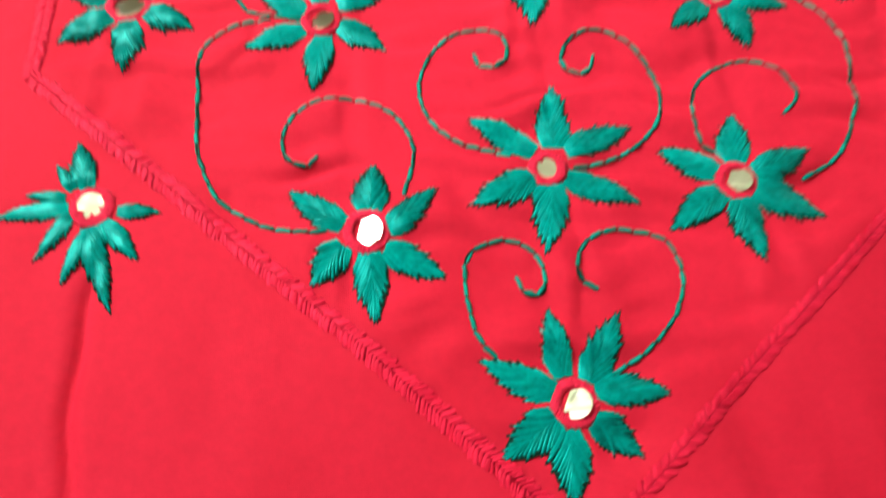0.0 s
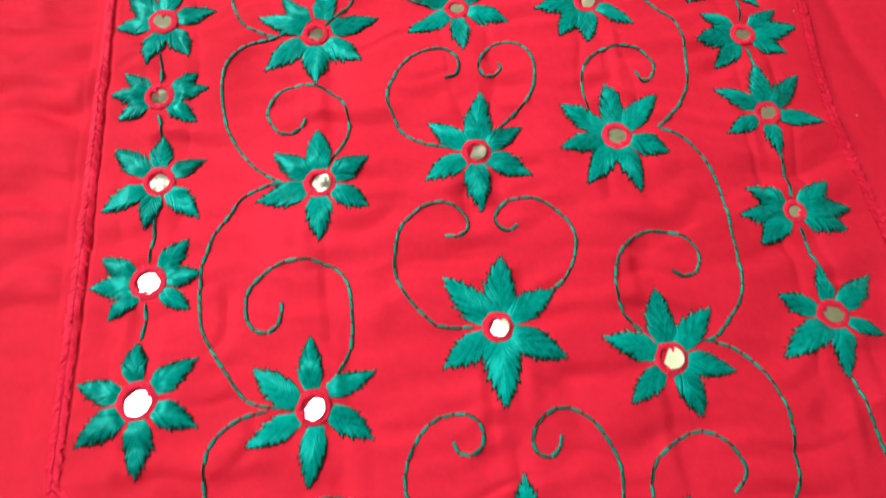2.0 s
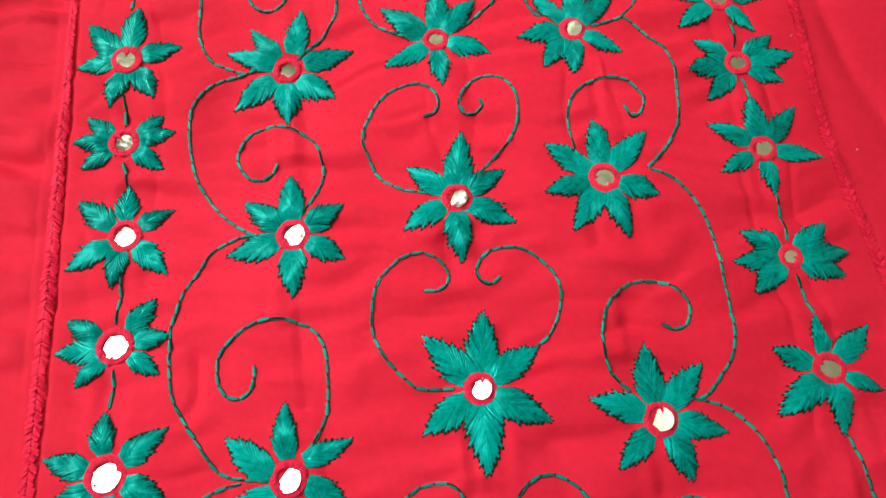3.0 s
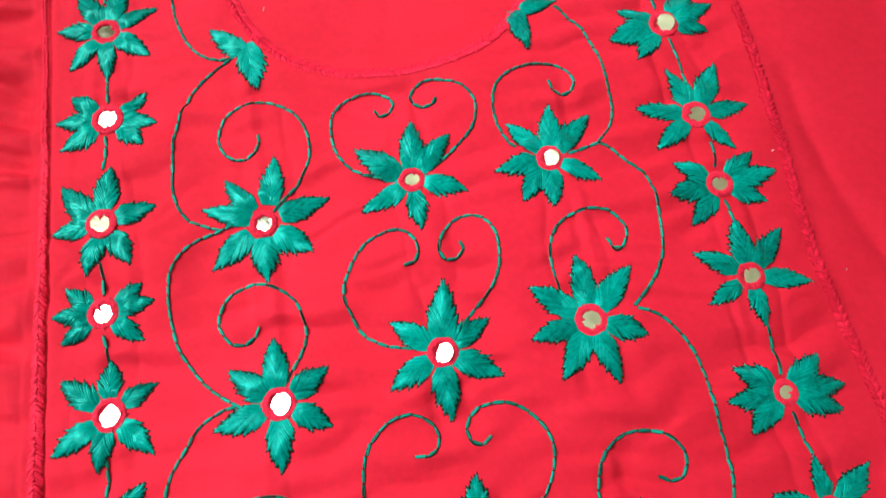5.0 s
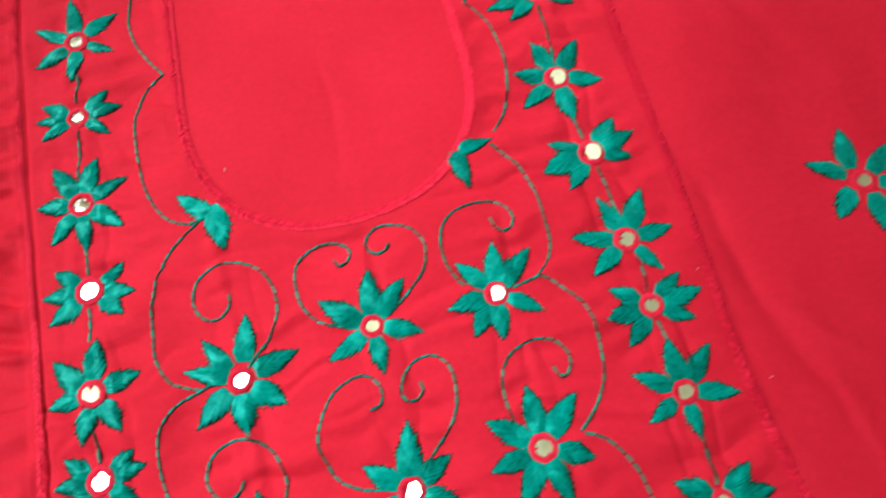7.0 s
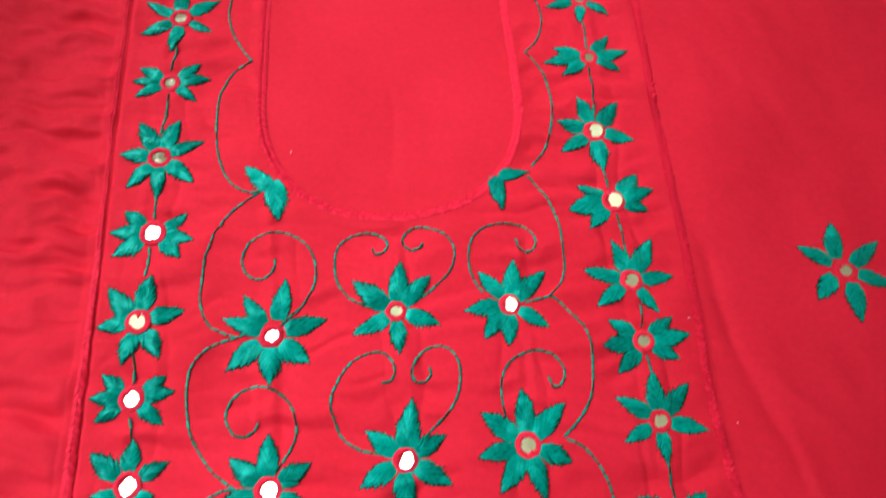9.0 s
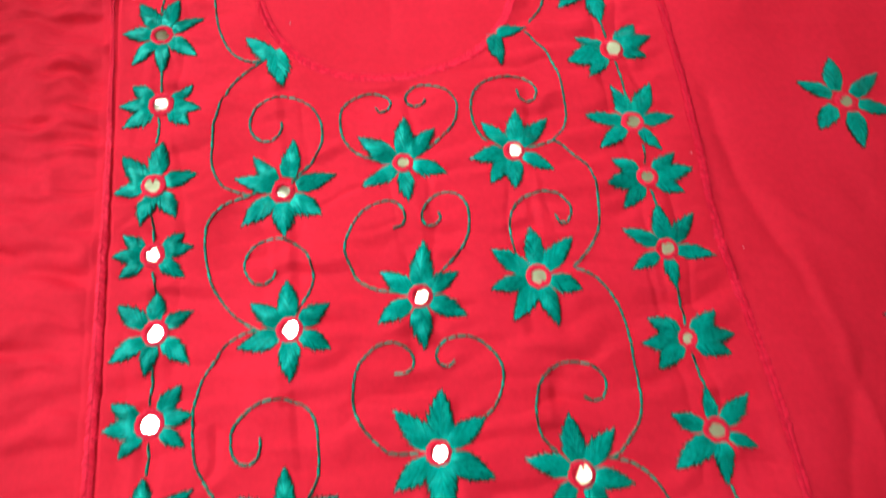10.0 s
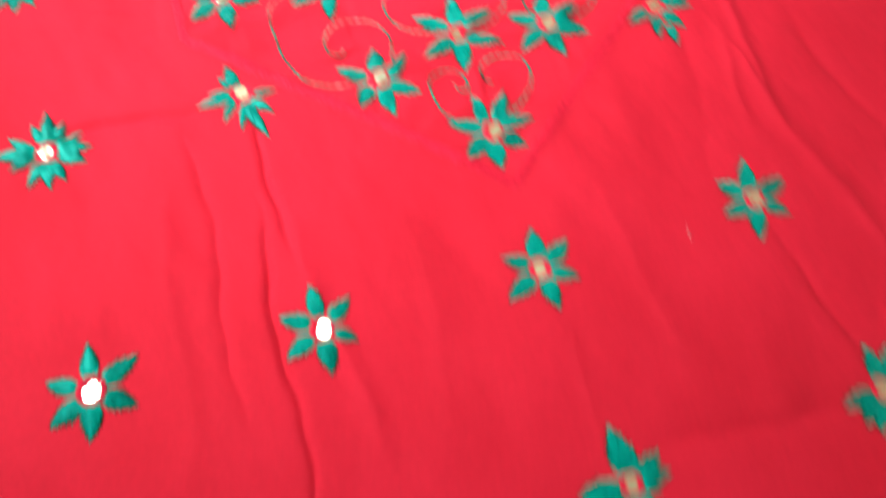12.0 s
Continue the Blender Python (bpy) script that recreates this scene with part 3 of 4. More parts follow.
def petal(parent, x, y, bx, by, angle, length, rng, name="petal", wide=0.5):
    """A satin-stitch petal: strands fanned from its base and midrib out to stepped, blunt ends."""
    c, s = math.cos(radians(angle)), math.sin(radians(angle))
    half = 0.5 * wide * length * rng.uniform(0.95, 1.1)
    bend = rng.uniform(-0.07, 0.07) * length
    lopsided = rng.uniform(-0.12, 0.12)
    shoulder = rng.uniform(0.3, 0.42)
    full = 1.75

    def outline(u):
        """Half the width: a round base, a shoulder, then a long taper."""
        u = min(max(u, 0.0), 1.0)
        if u < shoulder:
            return half * (1 - (1 - u / shoulder) ** 2.2) ** 0.78
        q = (u - shoulder) / (1 - shoulder)
        return half * (1 - 0.94 * q ** 1.7)

    points, faces, uvs = [], [], []

    def put(u, v, high, over=0.0, on=0.0):
        """u along the petal, v across in millimetres."""
        px, py = (1.06 * u - 0.08) * length, v + bend * u * u
        uvs.append((over, on))
        points.append((bx + c * px - s * py, by + s * px + c * py, high))
        return len(points) - 1

    def dome(u, v):
        w = outline(u) + 0.25
        return full * max(0.0, 1 - (v / w) ** 2) ** 0.6 * min(1.0, 0.35 + 3.2 * u) * min(1.0, 0.4 + 1.9 * (1 - u))

    # padding under the strands
    rows, across = 9, 5
    base = len(points)
    for i in range(rows):
        u = 0.01 + 0.88 * i / (rows - 1)
        for j in range(across):
            v = outline(max(u, 0.03)) * (0.9 if j in (0, across - 1) else 0.82) * (2 * j / (across - 1) - 1)
            put(u, v, dome(u, v) * 0.7 + (0.12 if j in (0, across - 1) else 0.0), j / 4, u)
    for i in range(rows - 1):
        for j in range(across - 1):
            a = base + i * across + j
            faces.append((a, a + across, a + across + 1, a + 1))
    # strands, each a rounded ridge whose blunt end dips into the cloth
    count = max(9, int(length * 0.72))
    ends = []
    for side in (1, -1):
        tooth, pitch = rng.uniform(0, 3), rng.uniform(2.3, 3.4)
        deep = rng.uniform(0.26, 0.46)
        for i in range(count + 1):
            f = min((i + 0.5) / count, 1.0)
            end_u = 0.1 + 0.9 * f ** 0.9
            start_u = max(0.0, end_u - 0.52 + 0.12 * f)
            start_v = -side * (0.1 + 0.06 * half * (1 - f))
            if i < 5:
                start_v = side * outline(0.1) * (0.84 - 0.17 * i)
            bite = ((i + tooth) % pitch) / pitch
            worn = min(1.0, max(0.0, (f - 0.12) / 0.25))
            ragged = 1.0 + deep * (bite - 0.45) * worn + rng.uniform(-0.05, 0.05)
            end_v = side * max(outline(min(end_u, 0.99)) * ragged * (1 + side * lopsided), 0.12)
            end_u += (ragged - 1.0) * 0.26 * worn
            width = (0.86 + 0.26 * (1 - abs(2 * f - 1))) * (length / 20) ** 0.5
            steps = 6
            start = len(points)
            du, dv = (end_u - start_u) * length, end_v - start_v
            norm = math.hypot(du, dv) + 1e-6
            nu, nv = -dv / norm / length, du / norm
            lift = rng.uniform(-0.05, 0.08)
            for k in range(steps):
                q = (0.0, 0.25, 0.5, 0.74, 0.89, 1.0)[k]
                u, v = start_u + (end_u - start_u) * q, start_v + (end_v - start_v) * q ** 1.25
                w = width * (0.9, 1.0, 1.0, 0.94, 0.84, 0.7)[k]
                high = max(dome(min(u, 0.99), v * 0.9), 0.34) + lift
                if k == steps - 1:
                    high = -0.1
                drop = (0.08, 0.11, 0.16, 0.24, 0.34, 0.3)[k]
                put(u - nu * w * 0.5, v - nv * w * 0.5, high - drop, 0.0, q)
                put(u - nu * w * 0.25, v - nv * w * 0.25, high + 0.03, 0.3, q)
                put(u + nu * w * 0.25, v + nv * w * 0.25, high + 0.03, 0.7, q)
                put(u + nu * w * 0.5, v + nv * w * 0.5, high - drop, 1.0, q)
            for k in range(steps - 1):
                a = start + 4 * k
                for m in (0, 1, 2):
                    # tip faces are listed for the painted shade
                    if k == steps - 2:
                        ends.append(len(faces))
                    faces.append((a + m, a + m + 4, a + m + 5, a + m + 1))
    flat = np.array(points)
    ground = lie(flat[:, 0] + x, flat[:, 1] + y) - float(lie(x, y))
    flat[:, 2] += ground - 0.05
    me_verts = flat * MM
    ob = mesh_object(name, me_verts, faces, GREEN, parent)
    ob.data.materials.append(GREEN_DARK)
    across_along = np.array(uvs)[[v for f in faces for v in f]]
    ob.data.uv_layers.new(name="thread").data.foreach_set("uv", across_along.ravel())
    # near-black green paints contact shade along the strand tips and padding rims
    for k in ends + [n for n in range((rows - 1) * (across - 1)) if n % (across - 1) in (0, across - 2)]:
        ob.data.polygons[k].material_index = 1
    return ob


def mirror_disc(parent, r, tilt):
    verts, faces = [], []
    count = 28
    raised = 0.25 * r * math.hypot(*tilt)
    for radius, high in ((r * 0.965, 0.34), (r, 0.24), (r, -0.4)):
        for k in range(count):
            a = 2 * math.pi * k / count
            px, py = radius * math.cos(a), radius * math.sin(a)
            verts.append((px * MM, py * MM, (high + raised - px * tilt[0] - py * tilt[1]) * MM))
    faces.append(tuple(range(count)))
    for ring in (0, 1):
        for k in range(count):
            a, b = ring * count + k, ring * count + (k + 1) % count
            faces.append((a, a + count, b + count, b))
    return mesh_object("mirror", verts, faces, MIRROR, parent, "small round mirror", smooth=False)


def mirror_ring(parent, r, rng):
    """Red thread worked round the mirror: close radial loops whose inner ends leave an uneven window."""
    verts, faces = [], []
    outer = r + 2.3
    cord = [(math.cos(2 * math.pi * k / 26) * (outer - 0.5) * MM, math.sin(2 * math.pi * k / 26) * (outer - 0.5) * MM, (0.2 + 0.12 * math.sin(5 * k)) * MM) for k in range(27)]
    strand(verts, faces, cord, 0.5 * MM, 6, False)
    cord = [(math.cos(2 * math.pi * k / 26 + 0.1) * (r + 0.45) * MM, math.sin(2 * math.pi * k / 26 + 0.1) * (r + 0.45) * MM, 0.22 * MM) for k in range(27)]
    strand(verts, faces, cord, 0.62 * MM, 6, False)
    cord = [(math.cos(2 * math.pi * k / 26 + 0.2) * (r + 1.35) * MM, math.sin(2 * math.pi * k / 26 + 0.2) * (r + 1.35) * MM, 0.16 * MM) for k in range(27)]
    strand(verts, faces, cord, 0.66 * MM, 6, False)
    loops = int(2 * math.pi * outer / 0.62)
    notches = [(rng.uniform(0, 2 * math.pi), rng.uniform(0.1, 0.22), rng.uniform(0.16, 0.36)) for _ in range(rng.choice((1, 2, 2, 3)))]
    phase, oval = rng.uniform(0, math.pi), rng.uniform(0.0, 0.08)
    for k in range(loops):
        a = 2 * math.pi * (k + rng.uniform(-0.4, 0.4)) / loops
        b = a + rng.uniform(-0.15, 0.4)
        r0 = r * (0.83 + oval * math.cos(2 * (a - phase)) + rng.uniform(-0.04, 0.03))
        for at, broad, deep in notches:
            off = (a - at + math.pi) % (2 * math.pi) - math.pi
            r0 -= r * deep * math.exp(-((off / broad) ** 2))
        r1 = outer * rng.uniform(0.86, 1.12)
        path = []
        for q, high in ((0.0, 0.5), (0.3, 0.66), (0.68, 0.5), (1.0, -0.1)):
            rad, ang = r0 + (r1 - r0) * q, a + (b - a) * q
            path.append((rad * math.cos(ang) * MM, rad * math.sin(ang) * MM, high * MM))
        strand(verts, faces, path, rng.uniform(0.34, 0.5) * MM, 5)
    return mesh_object("mirror_ring", verts, faces, RED_THREAD, parent, "red thread ring stitched round the mirror")


WORDS = {6: "six", 7: "seven", 9: "nine", 10: "ten", 12: "twelve"}
made_flowers = 0


def stitch_flower(x, y, r, *petals, tilt=None, slim=0.0):
    global made_flowers
    made_flowers += 1
    rng = random.Random(100 + made_flowers)
    base = new("embroidered_flower")
    base.location = (x * MM, y * MM, lay(x, y))
    count = len(petals)
    lobed = count > 9
    inside = float(yoke_gap(x, y)) > 0
    where = "on the yoke" if inside else "outside the yoke"
    split = [p for p in petals if abs(math.sin(radians(p[2]))) > 0.85]
    if lobed:
        words = "green satin-stitch flower with lobed petals round a mirror, " + where
    elif inside and not split:
        words = "green satin-stitch flower with side petals only, " + where
    else:
        words = f"{WORDS.get(count, 'many')}-petalled green satin-stitch flower round a mirror, " + where
    tagged(base, words, "embroidered flower", "embroidered flowers on the yoke" if inside else "scattered embroidered flowers")
    for bx, by, angle, length, *broad in petals:
        petal(base, x, y, bx, by, angle, length, rng, wide=broad[0] if broad else slim or (0.58 if lobed else 0.62 if length < 19 else 0.56 if count < 7 else 0.5))
    mirror_disc(base, r, tilt or (rng.uniform(-0.03, 0.03) - 0.0007 * max(x, 0.0), rng.uniform(-0.03, 0.03)))
    mirror_ring(base, r, rng)


for spec in PATTERN:
    stitch_flower(*spec[0], tilt=spec[1], slim=spec[2])


def leaf_pair(words, *leaves):
    x, y = leaves[0][0], leaves[0][1]
    base = new("embroidered_leaf_pair")
    base.location = (x * MM, y * MM, lay(x, y))
    tagged(base, words, "embroidered leaves", "leaf pairs beside the neckline")
    rng = random.Random(int(x * 7 + y))
    for px, py, qx, qy in leaves:
        petal(base, x, y, px - x, py - y, math.degrees(math.atan2(qy - py, qx - px)), math.hypot(qx - px, qy - py), rng, "leaf", 0.5)


leaf_pair("two green satin-stitch leaves beside the red neckline", (-75, 249, -93, 264), (-74, 252, -69, 226))
leaf_pair("two green satin-stitch leaves touching the red neckline", (67, 252, 86, 254), (64, 251, 66, 227))


# ---- stitched lines ----
def smooth_path(points, step):
    """Evenly spaced places along a rounded line through the points, in millimetres."""
    pts = [Vector((*p, 0)) for p in points]
    pts = [2 * pts[0] - pts[1]] + pts + [2 * pts[-1] - pts[-2]]
    fine = []
    for k in range(1, len(pts) - 2):
        a, b, c, d = pts[k - 1 : k + 3]
        for n in range(12):
            t = n / 12
            fine.append(0.5 * (2 * b + (c - a) * t + (2 * a - 5 * b + 4 * c - d) * t * t + (3 * b - a - 3 * c + d) * t ** 3))
    fine.append(pts[-2])
    far = [0.0]
    for p, q in zip(fine, fine[1:]):
        far.append(far[-1] + (q - p).length)
    count = max(1, round(far[-1] / step))
    marks = np.linspace(0, far[-1], count + 1)
    return list(zip(np.interp(marks, far, [p.x for p in fine]), np.interp(marks, far, [p.y for p in fine])))


def stitch_mesh(name, mat, fat):
    """One stitch, 1 long in x: a plump twisted strand that dips at both ends."""
    verts, faces = [], []
    rings, sides = 7, 6
    for n in range(rings):
        q = n / (rings - 1)
        r = fat * (0.9 + 0.1 * math.sin(math.pi * q) ** 0.5)
        for k in range(sides):
            a = 2 * math.pi * k / sides + 1.2 * q
            verts.append((q - 0.5, r * math.cos(a) * (1 + 0.12 * math.sin(3 * a)), 0.62 * r * math.sin(a) + 0.34 * fat * math.sin(math.pi * q) ** 0.5 - 0.12 * fat))
    for n in range(rings - 1):
        for k in range(sides):
            a, b = n * sides + k, n * sides + (k + 1) % sides
            faces.append((a, a + sides, b + sides, b))
    faces.append(tuple(reversed(range(sides))))
    faces.append(tuple((rings - 1) * sides + k for k in range(sides)))
    me = bpy.data.meshes.new(name)
    me.from_pydata(verts, [], faces)
    me.polygons.foreach_set("use_smooth", [True] * len(me.polygons))
    me.materials.append(mat)
    me.update()
    return me


STITCH = stitch_mesh("stitch", GREEN_STITCH, 1.0)
BRAID = stitch_mesh("braid_stitch", RED_BRAID, 1.0)


def lay_stitch(name, me, parent, p, q, fat, high, shorten=1.0, flat=1.0):
    """A stitch from p to q on the cloth, in millimetres; the parent stands unturned."""
    (px, py), (qx, qy) = p, q
    pz, qz = float(lie(px, py)) + high, float(lie(qx, qy)) + high
    ahead = Vector((qx - px, qy - py, qz - pz))
    mid = Vector((px + qx, py + qy, pz + qz)) * 0.5 * MM
    ob = new(name, me)
    ob.parent = parent
    ob.location = mid - parent.location
    ob.rotation_euler = (0, -math.atan2(ahead.z, math.hypot(ahead.x, ahead.y)), math.atan2(ahead.y, ahead.x))
    ob.scale = (ahead.length * shorten * MM, fat * MM, fat * flat * MM)
    return ob


vine_rng = random.Random(5)


def vine(*points, words="curling green stitched vine tendril on the red yoke", step=5.4):
    places = smooth_path(points, step)
    x, y = places[0]
    base = new("embroidered_vine")
    base.location = (x * MM, y * MM, lay(x, y))
    tagged(base, words, "embroidered vine", "stitched vines on the yoke")
    fine = smooth_path(points, 1.6)
    verts, faces = [], []
    zs = lie([p[0] for p in fine], [p[1] for p in fine])
    strand(verts, faces, [((px - x) * MM, (py - y) * MM, (pz + 0.18) * MM - base.location.z) for (px, py), pz in zip(fine, zs)], 0.5 * MM, 5)
    mesh_object("under_thread", verts, faces, GREEN_DARK, base, "dark green thread under the stitches")
    for p, q in zip(places, places[1:]):
        fat = vine_rng.uniform(0.66, 0.86)
        slip = Vector((q[1] - p[1], p[0] - q[0])).normalized() * vine_rng.uniform(0.0, 0.35)
        lay_stitch("stitch", STITCH, base, (p[0] + slip.x, p[1] + slip.y), (q[0] - slip.x, q[1] - slip.y), fat, 0.3, vine_rng.uniform(0.79, 0.9))


vine((-49, -99), (-47, -93), (-45, -85), (-46, -77), (-51, -69), (-58, -64), (-70, -61), (-77, -62), (-84, -68), (-88, -76), (-87, -84), (-84, -87), (-80, -88), (-76, -84))
vine((-94, -27), (-102, -28), (-110, -32), (-116, -39), (-118, -49), (-117, -65), (-116, -78), (-112, -90), (-108, -98), (-100, -104), (-91, -109), (-78, -111), (-73, -111))
vine((-69, -19), (-66, -14), (-62, -7), (-60, 3), (-60, 12), (-61, 23), (-65, 30), (-72, 34), (-79, 36), (-89, 35), (-97, 30), (-103, 24), (-104, 17), (-103, 10), (-98, 5), (-92, 6), (-89, 12), (-89, 18))
vine((-85, 72), (-93, 74), (-103, 70), (-111, 62), (-118, 51), (-122, 39), (-123, 29), (-123, 17), (-121, 7), (-115, -4), (-108, -15), (-103, -22), (-96, -25), (-89, -26), (-83, -27))
vine((-68, 80), (-65, 85), (-60, 93), (-58, 102), (-60, 113), (-65, 120), (-72, 125), (-81, 127), (-89, 124), (-95, 118), (-96, 110), (-92, 102), (-88, 100), (-82, 101), (-78, 107))
vine((-86, 157), (-93, 155), (-105, 151), (-113, 144), (-117, 135), (-117, 122), (-115, 107), (-111, 97), (-103, 85), (-94, 77), (-88, 73))
vine((-68, 160), (-65, 163), (-60, 168), (-54, 174), (-49, 184), (-48, 195), (-51, 206), (-57, 213), (-66, 218), (-76, 218), (-86, 213), (-91, 205), (-90, 196), (-85, 190), (-77, 190), (-72, 196), (-72, 202))
vine((-78, 249), (-88, 242), (-98, 234), (-105, 224), (-111, 209), (-113, 190), (-113, 175), (-108, 163), (-100, 158), (-92, 155))
vine((-91, 347), (-102, 341), (-108, 328), (-111, 308), (-111, 289), (-108, 272), (-103, 258), (-96, 250), (-86, 246), (-79, 249))
vine((-91, 347), (-98, 358), (-106, 375), (-109, 395), (-105, 413), (-97, 427))
vine((-23, -153), (-28, -147), (-30, -138), (-31, -129), (-30, -121), (-25, -117), (-19, -115), (-12, -117), (-7, -122), (-6, -128), (-7, -133), (-12, -134), (-14, -131), (-15, -127))
vine((11, -159), (14, -157), (20, -154), (28, -147), (33, -141), (37, -132), (37, -123), (34, -116), (27, -113), (19, -112), (12, -114), (6, -119), (4, -127), (5, -130), (10, -133))
vine((-13, -86), (-21, -83), (-30, -80), (-38, -73), (-42, -64), (-42, -54), (-37, -43), (-30, -36), (-22, -34), (-15, -35), (-11, -40), (-11, -46), (-15, -50), (-21, -49), (-23, -44))
vine((7, -90), (16, -89), (26, -85), (35, -78), (40, -69), (41, -57), (38, -49), (32, -40), (24, -35), (16, -36), (10, -41), (8, -47), (10, -52), (16, -53), (19, -49), (20, -45))
vine((-10, 1), (-24, 2), (-30, 7), (-37, 16), (-41, 26), (-41, 34), (-39, 44), (-35, 51), (-28, 57), (-19, 59), (-12, 56), (-8, 51), (-8, 45), (-12, 41), (-19, 42))
vine((17, 9), (24, 14), (31, 19), (36, 28), (38, 35), (37, 43), (32, 51), (24, 57), (15, 58), (8, 56), (4, 50), (5, 44), (9, 42), (14, 45))
vine((-13, 86), (-24, 89), (-34, 96), (-37, 104), (-40, 114), (-37, 124), (-30, 135), (-22, 140), (-12, 142), (-6, 137), (-4, 131), (-6, 125), (-12, 124))
vine((9, 92), (15, 98), (24, 106), (30, 116), (32, 128), (31, 136), (25, 143), (16, 143), (9, 138), (5, 130), (6, 124), (12, 123), (16, 127), (15, 132))
vine((-10, 168), (-21, 170), (-30, 176), (-36, 186), (-37, 198), (-35, 209), (-28, 215), (-19, 217), (-10, 215), (-5, 209), (-8, 203), (-13, 202), (-15, 207))
vine((9, 170), (14, 174), (22, 180), (30, 188), (34, 197), (34, 205), (29, 213), (20, 218), (11, 219), (4, 214), (4, 207), (9, 203), (15, 205), (16, 208))
vine((56, -86), (52, -82), (51, -74), (52, -64), (56, -57), (65, -51), (74, -48), (81, -50), (87, -57), (89, -64), (86, -69), (82, -72))
vine((84, -12), (97, -17), (105, -25), (110, -38), (111, -50), (109, -64), (105, -77), (96, -90), (83, -97))
vine((59, -7), (53, -0), (51, 11), (54, 24), (58, 31), (67, 37), (77, 37), (85, 34), (90, 27), (90, 22), (87, 17), (82, 16), (77, 19))
vine((86, 88), (95, 83), (101, 75), (106, 64), (108, 50), (107, 35), (107, 20), (104, 5), (97, -4), (90, -11), (85, -13))
vine((57, 97), (55, 102), (54, 113), (55, 123), (60, 132), (69, 137), (77, 138), (86, 135), (91, 127), (89, 119), (84, 116), (81, 123))
vine((73, 167), (85, 169), (90, 169), (98, 161), (105, 151), (108, 140), (107, 125), (104, 111), (96, 99), (85, 89))
vine((49, 174), (43, 188), (43, 202), (47, 211), (56, 217), (69, 218), (79, 215), (84, 207), (83, 201), (78, 198), (73, 202), (72, 208))
vine((84, 251), (90, 243), (96, 232), (100, 218), (100, 203), (100, 189), (96, 178), (88, 170))
vine((94, 348), (103, 335), (107, 316), (106, 294), (99, 272), (88, 258))
vine((94, 348), (104, 359), (110, 379), (107, 400), (98, 410), (86, 415))
vine((142, -32), (144, -51), (145, -68))

# straight stems that tie the border flowers together: the places at which each begins and ends
BORDER_STEMS = [
    (-145, 22, -146, 6), (-145, 63, -145, 40), (-146, 114, -144, 101), (-147, 148, -146, 132), (-145, 213, -145, 193),
    (-145, 248, -144, 231), (-143, 322, -145, 290), (-141, 360, -143, 340), (139, 35, 141, 17), (140, 73, 139, 50),
    (139, 132, 140, 121), (141, 162, 139, 148), (137, 222, 138, 194), (133, 256, 135, 240), (137, 334, 135, 297), (139, 375, 138, 350),
]
for x0, y0, x1, y1 in BORDER_STEMS:
    vine((x0, y0), ((x0 + x1) / 2 + 0.6, (y0 + y1) / 2), (x1, y1), words="short green stitched stem between two border flowers", step=6.5)


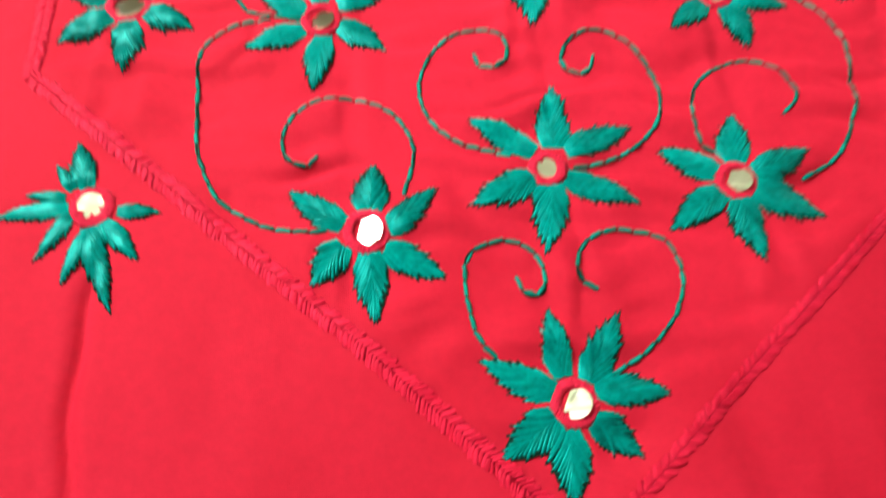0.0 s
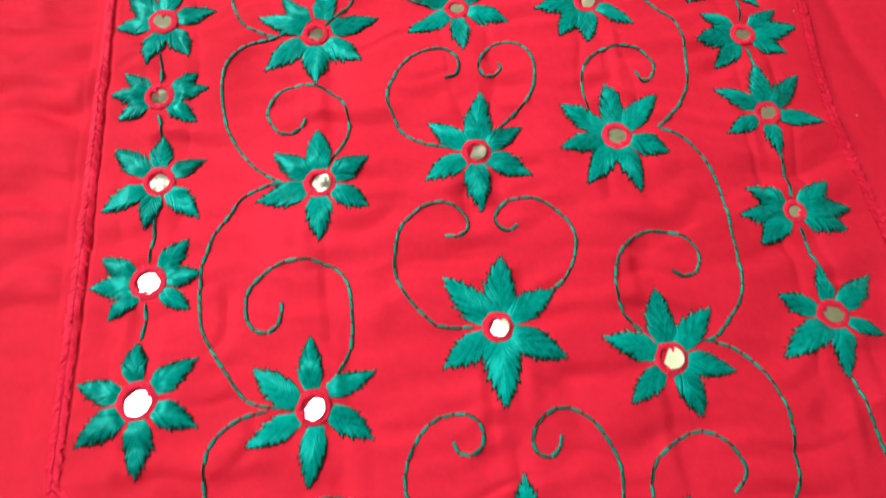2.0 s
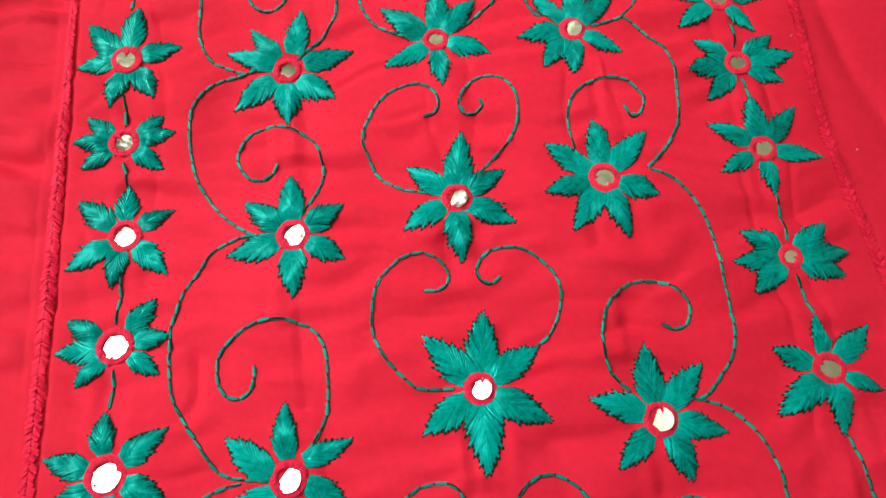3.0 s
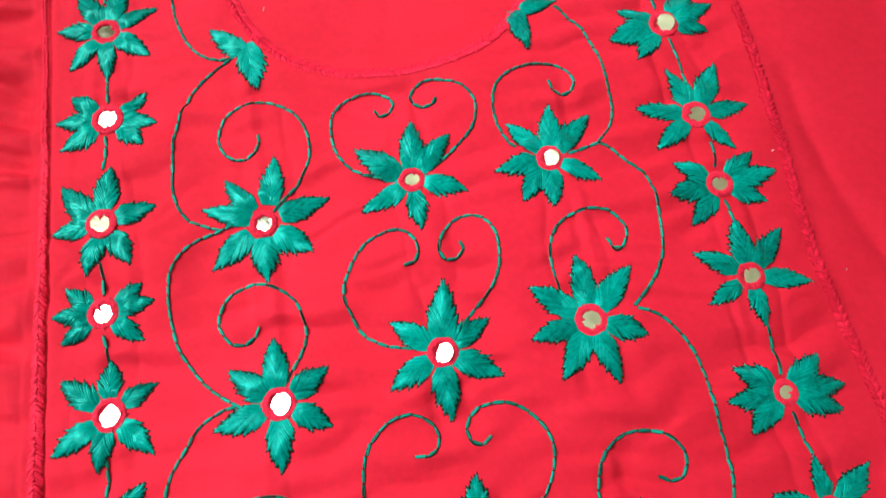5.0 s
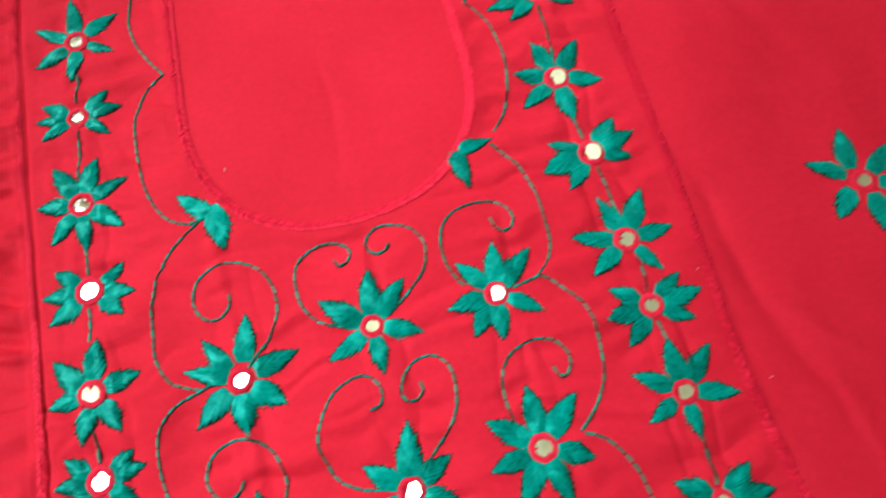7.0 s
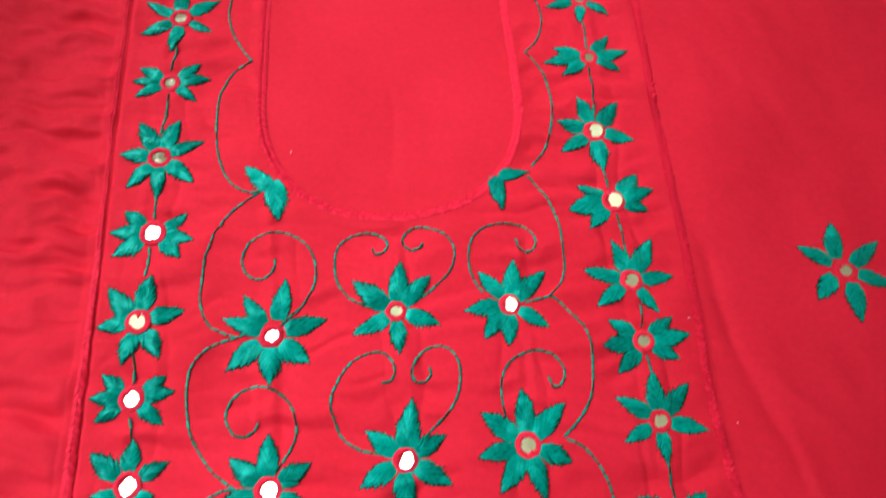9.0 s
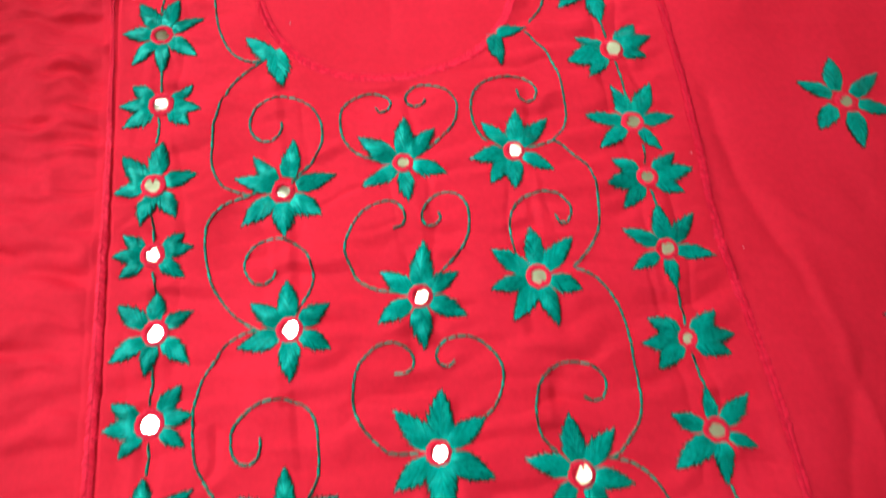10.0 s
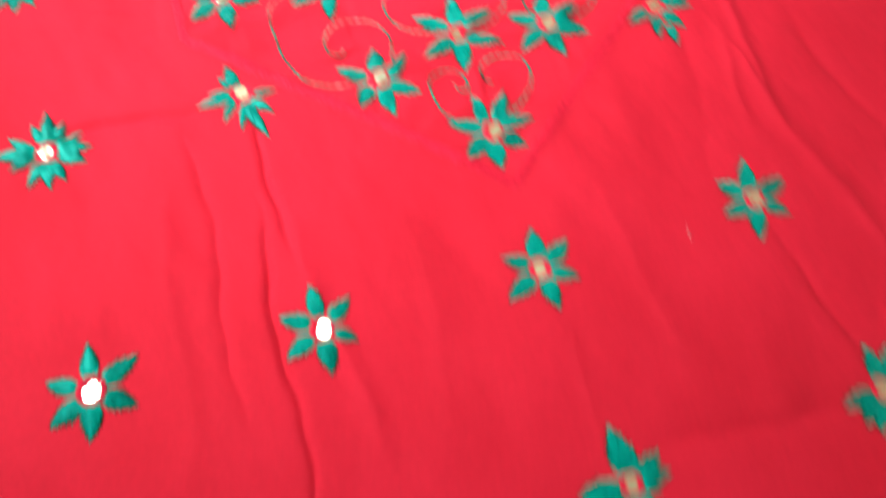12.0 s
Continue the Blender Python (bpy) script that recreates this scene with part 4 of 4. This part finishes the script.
# ---- red braided seams ----
def seam(words, points, wide, whole_from, whole_to, plump=0.6, aside=0.0, swell=None):
    """A herringbone braid of slanting red stitches along a line; single stitches between the two marks, the rest as one mesh."""
    places = [(px + aside, py) for px, py in smooth_path(points, 1.35)]
    x, y = places[0]
    base = new("braided_seam")
    base.location = (x * MM, y * MM, lay(x, y))
    tagged(base, words, "seam", "red braided seams")
    rng = random.Random(int(abs(x * 3 + y)))
    rest_verts, rest_faces = [], []
    template = [Vector(v.co) for v in BRAID.vertices]
    shape = [tuple(p.vertices) for p in BRAID.polygons]
    for n, (p, q) in enumerate(zip(places, places[1:])):
        ahead = Vector((q[0] - p[0], q[1] - p[1])).normalized()
        grow = float(np.interp(p[1], *swell)) if swell else 1.0
        side = Vector((-ahead.y, ahead.x))
        for way in (1, -1):
            a = Vector(p) + side * (way * 0.1 + rng.uniform(-0.2, 0.2)) + ahead * rng.uniform(-0.25, 0.25)
            b = a + ahead * rng.uniform(1.5, 2.7) + side * way * wide * grow * rng.uniform(0.75, 1.12)
            fat = plump * (0.5 + 0.5 * grow) * rng.uniform(0.6, 1.2)
            if whole_from <= n < whole_to:
                lay_stitch("stitch", BRAID, base, tuple(a), tuple(b), fat, 0.4, flat=0.58)
            else:
                az, bz = float(lie(*a)) + 0.4, float(lie(*b)) + 0.4
                line = Vector((b.x - a.x, b.y - a.y, bz - az))
                turn = Euler((0, -math.atan2(line.z, math.hypot(line.x, line.y)), math.atan2(line.y, line.x))).to_matrix()
                mid = Vector(((a.x + b.x) / 2, (a.y + b.y) / 2, (az + bz) / 2))
                first = len(rest_verts)
                for v in template:
                    rest_verts.append((turn @ Vector((v.x * line.length, v.y * fat, v.z * fat * 0.58)) + mid) * MM - base.location)
                rest_faces += [tuple(first + k for k in f) for f in shape]
    if rest_faces:
        far = mesh_object("far_stitches", rest_verts, rest_faces, RED_BRAID, base)
        tagged(far, kind="stuff")
    return base


seam("red braided seam along the straight edge of the yoke", [(-177.5, 470), (-175.5, 300), (-172.3, 150), (-173, 20), (-173, -50)], 2.2, 190, 340, 0.85, -0.9, ((-50, 60, 190, 260), (1.25, 1.15, 0.75, 0.5)))
seam("wide red herringbone braid on the slanting yoke edge", [(-173, -50), (-134, -84), (-96, -118), (-60, -150), (-1, -206)], 3.2, 0, 150, 0.8)
seam("red braided seam on the slanting lower yoke edge", [(-1, -206), (46, -164), (122, -99), (177, -48)], 2.6, 0, 150, 0.72)
seam("red braided seam along the straight yoke edge", [(177, -48), (177, 20), (172, 100), (175, 190), (177, 300), (183, 470)], 2.5, 0, 150, 0.9)


def neckline():
    points = []
    for k in range(-24, 25):
        a = -math.pi / 2 + math.pi / 2 * k / 24
        c, s = math.cos(a), math.sin(a)
        r = 1 / (abs(c) ** 2.35 + abs(s) ** 2.35) ** (1 / 2.35)
        points.append((0.6 + NECK_HALF * r * c, 318.0 + (318.0 - NECK_BOTTOM) * r * s))
    points = [(-81, 470), (-83.5, 390)] + points + [(84, 390), (80, 470)]
    seam("red herringbone braid round the curved neckline", points, 2.7, 110, 260, 0.92)


neckline()


# ---- lint ----
def lint(x, y, length, angle):
    verts, faces = [], []
    path = []
    for k in range(6):
        q = k / 5 - 0.5
        px, py = x + q * length * math.cos(angle) + 0.15 * length * q * q, y + q * length * math.sin(angle)
        path.append((px * MM, py * MM, lay(px, py) + 0.0003))
    strand(verts, faces, path, 0.00022, 5)
    ob = mesh_object("lint", verts, faces, LINT)
    tagged(ob, "tiny pale lint fibre lying on the red cloth", "lint", "lint fibres on the cloth")


lint(89, -266, 8, 1.25)
lint(-64, 275, 3, 1.3)
lint(168, 152, 1.6, 0.4)
lint(184, 91, 1.2, 0.9)
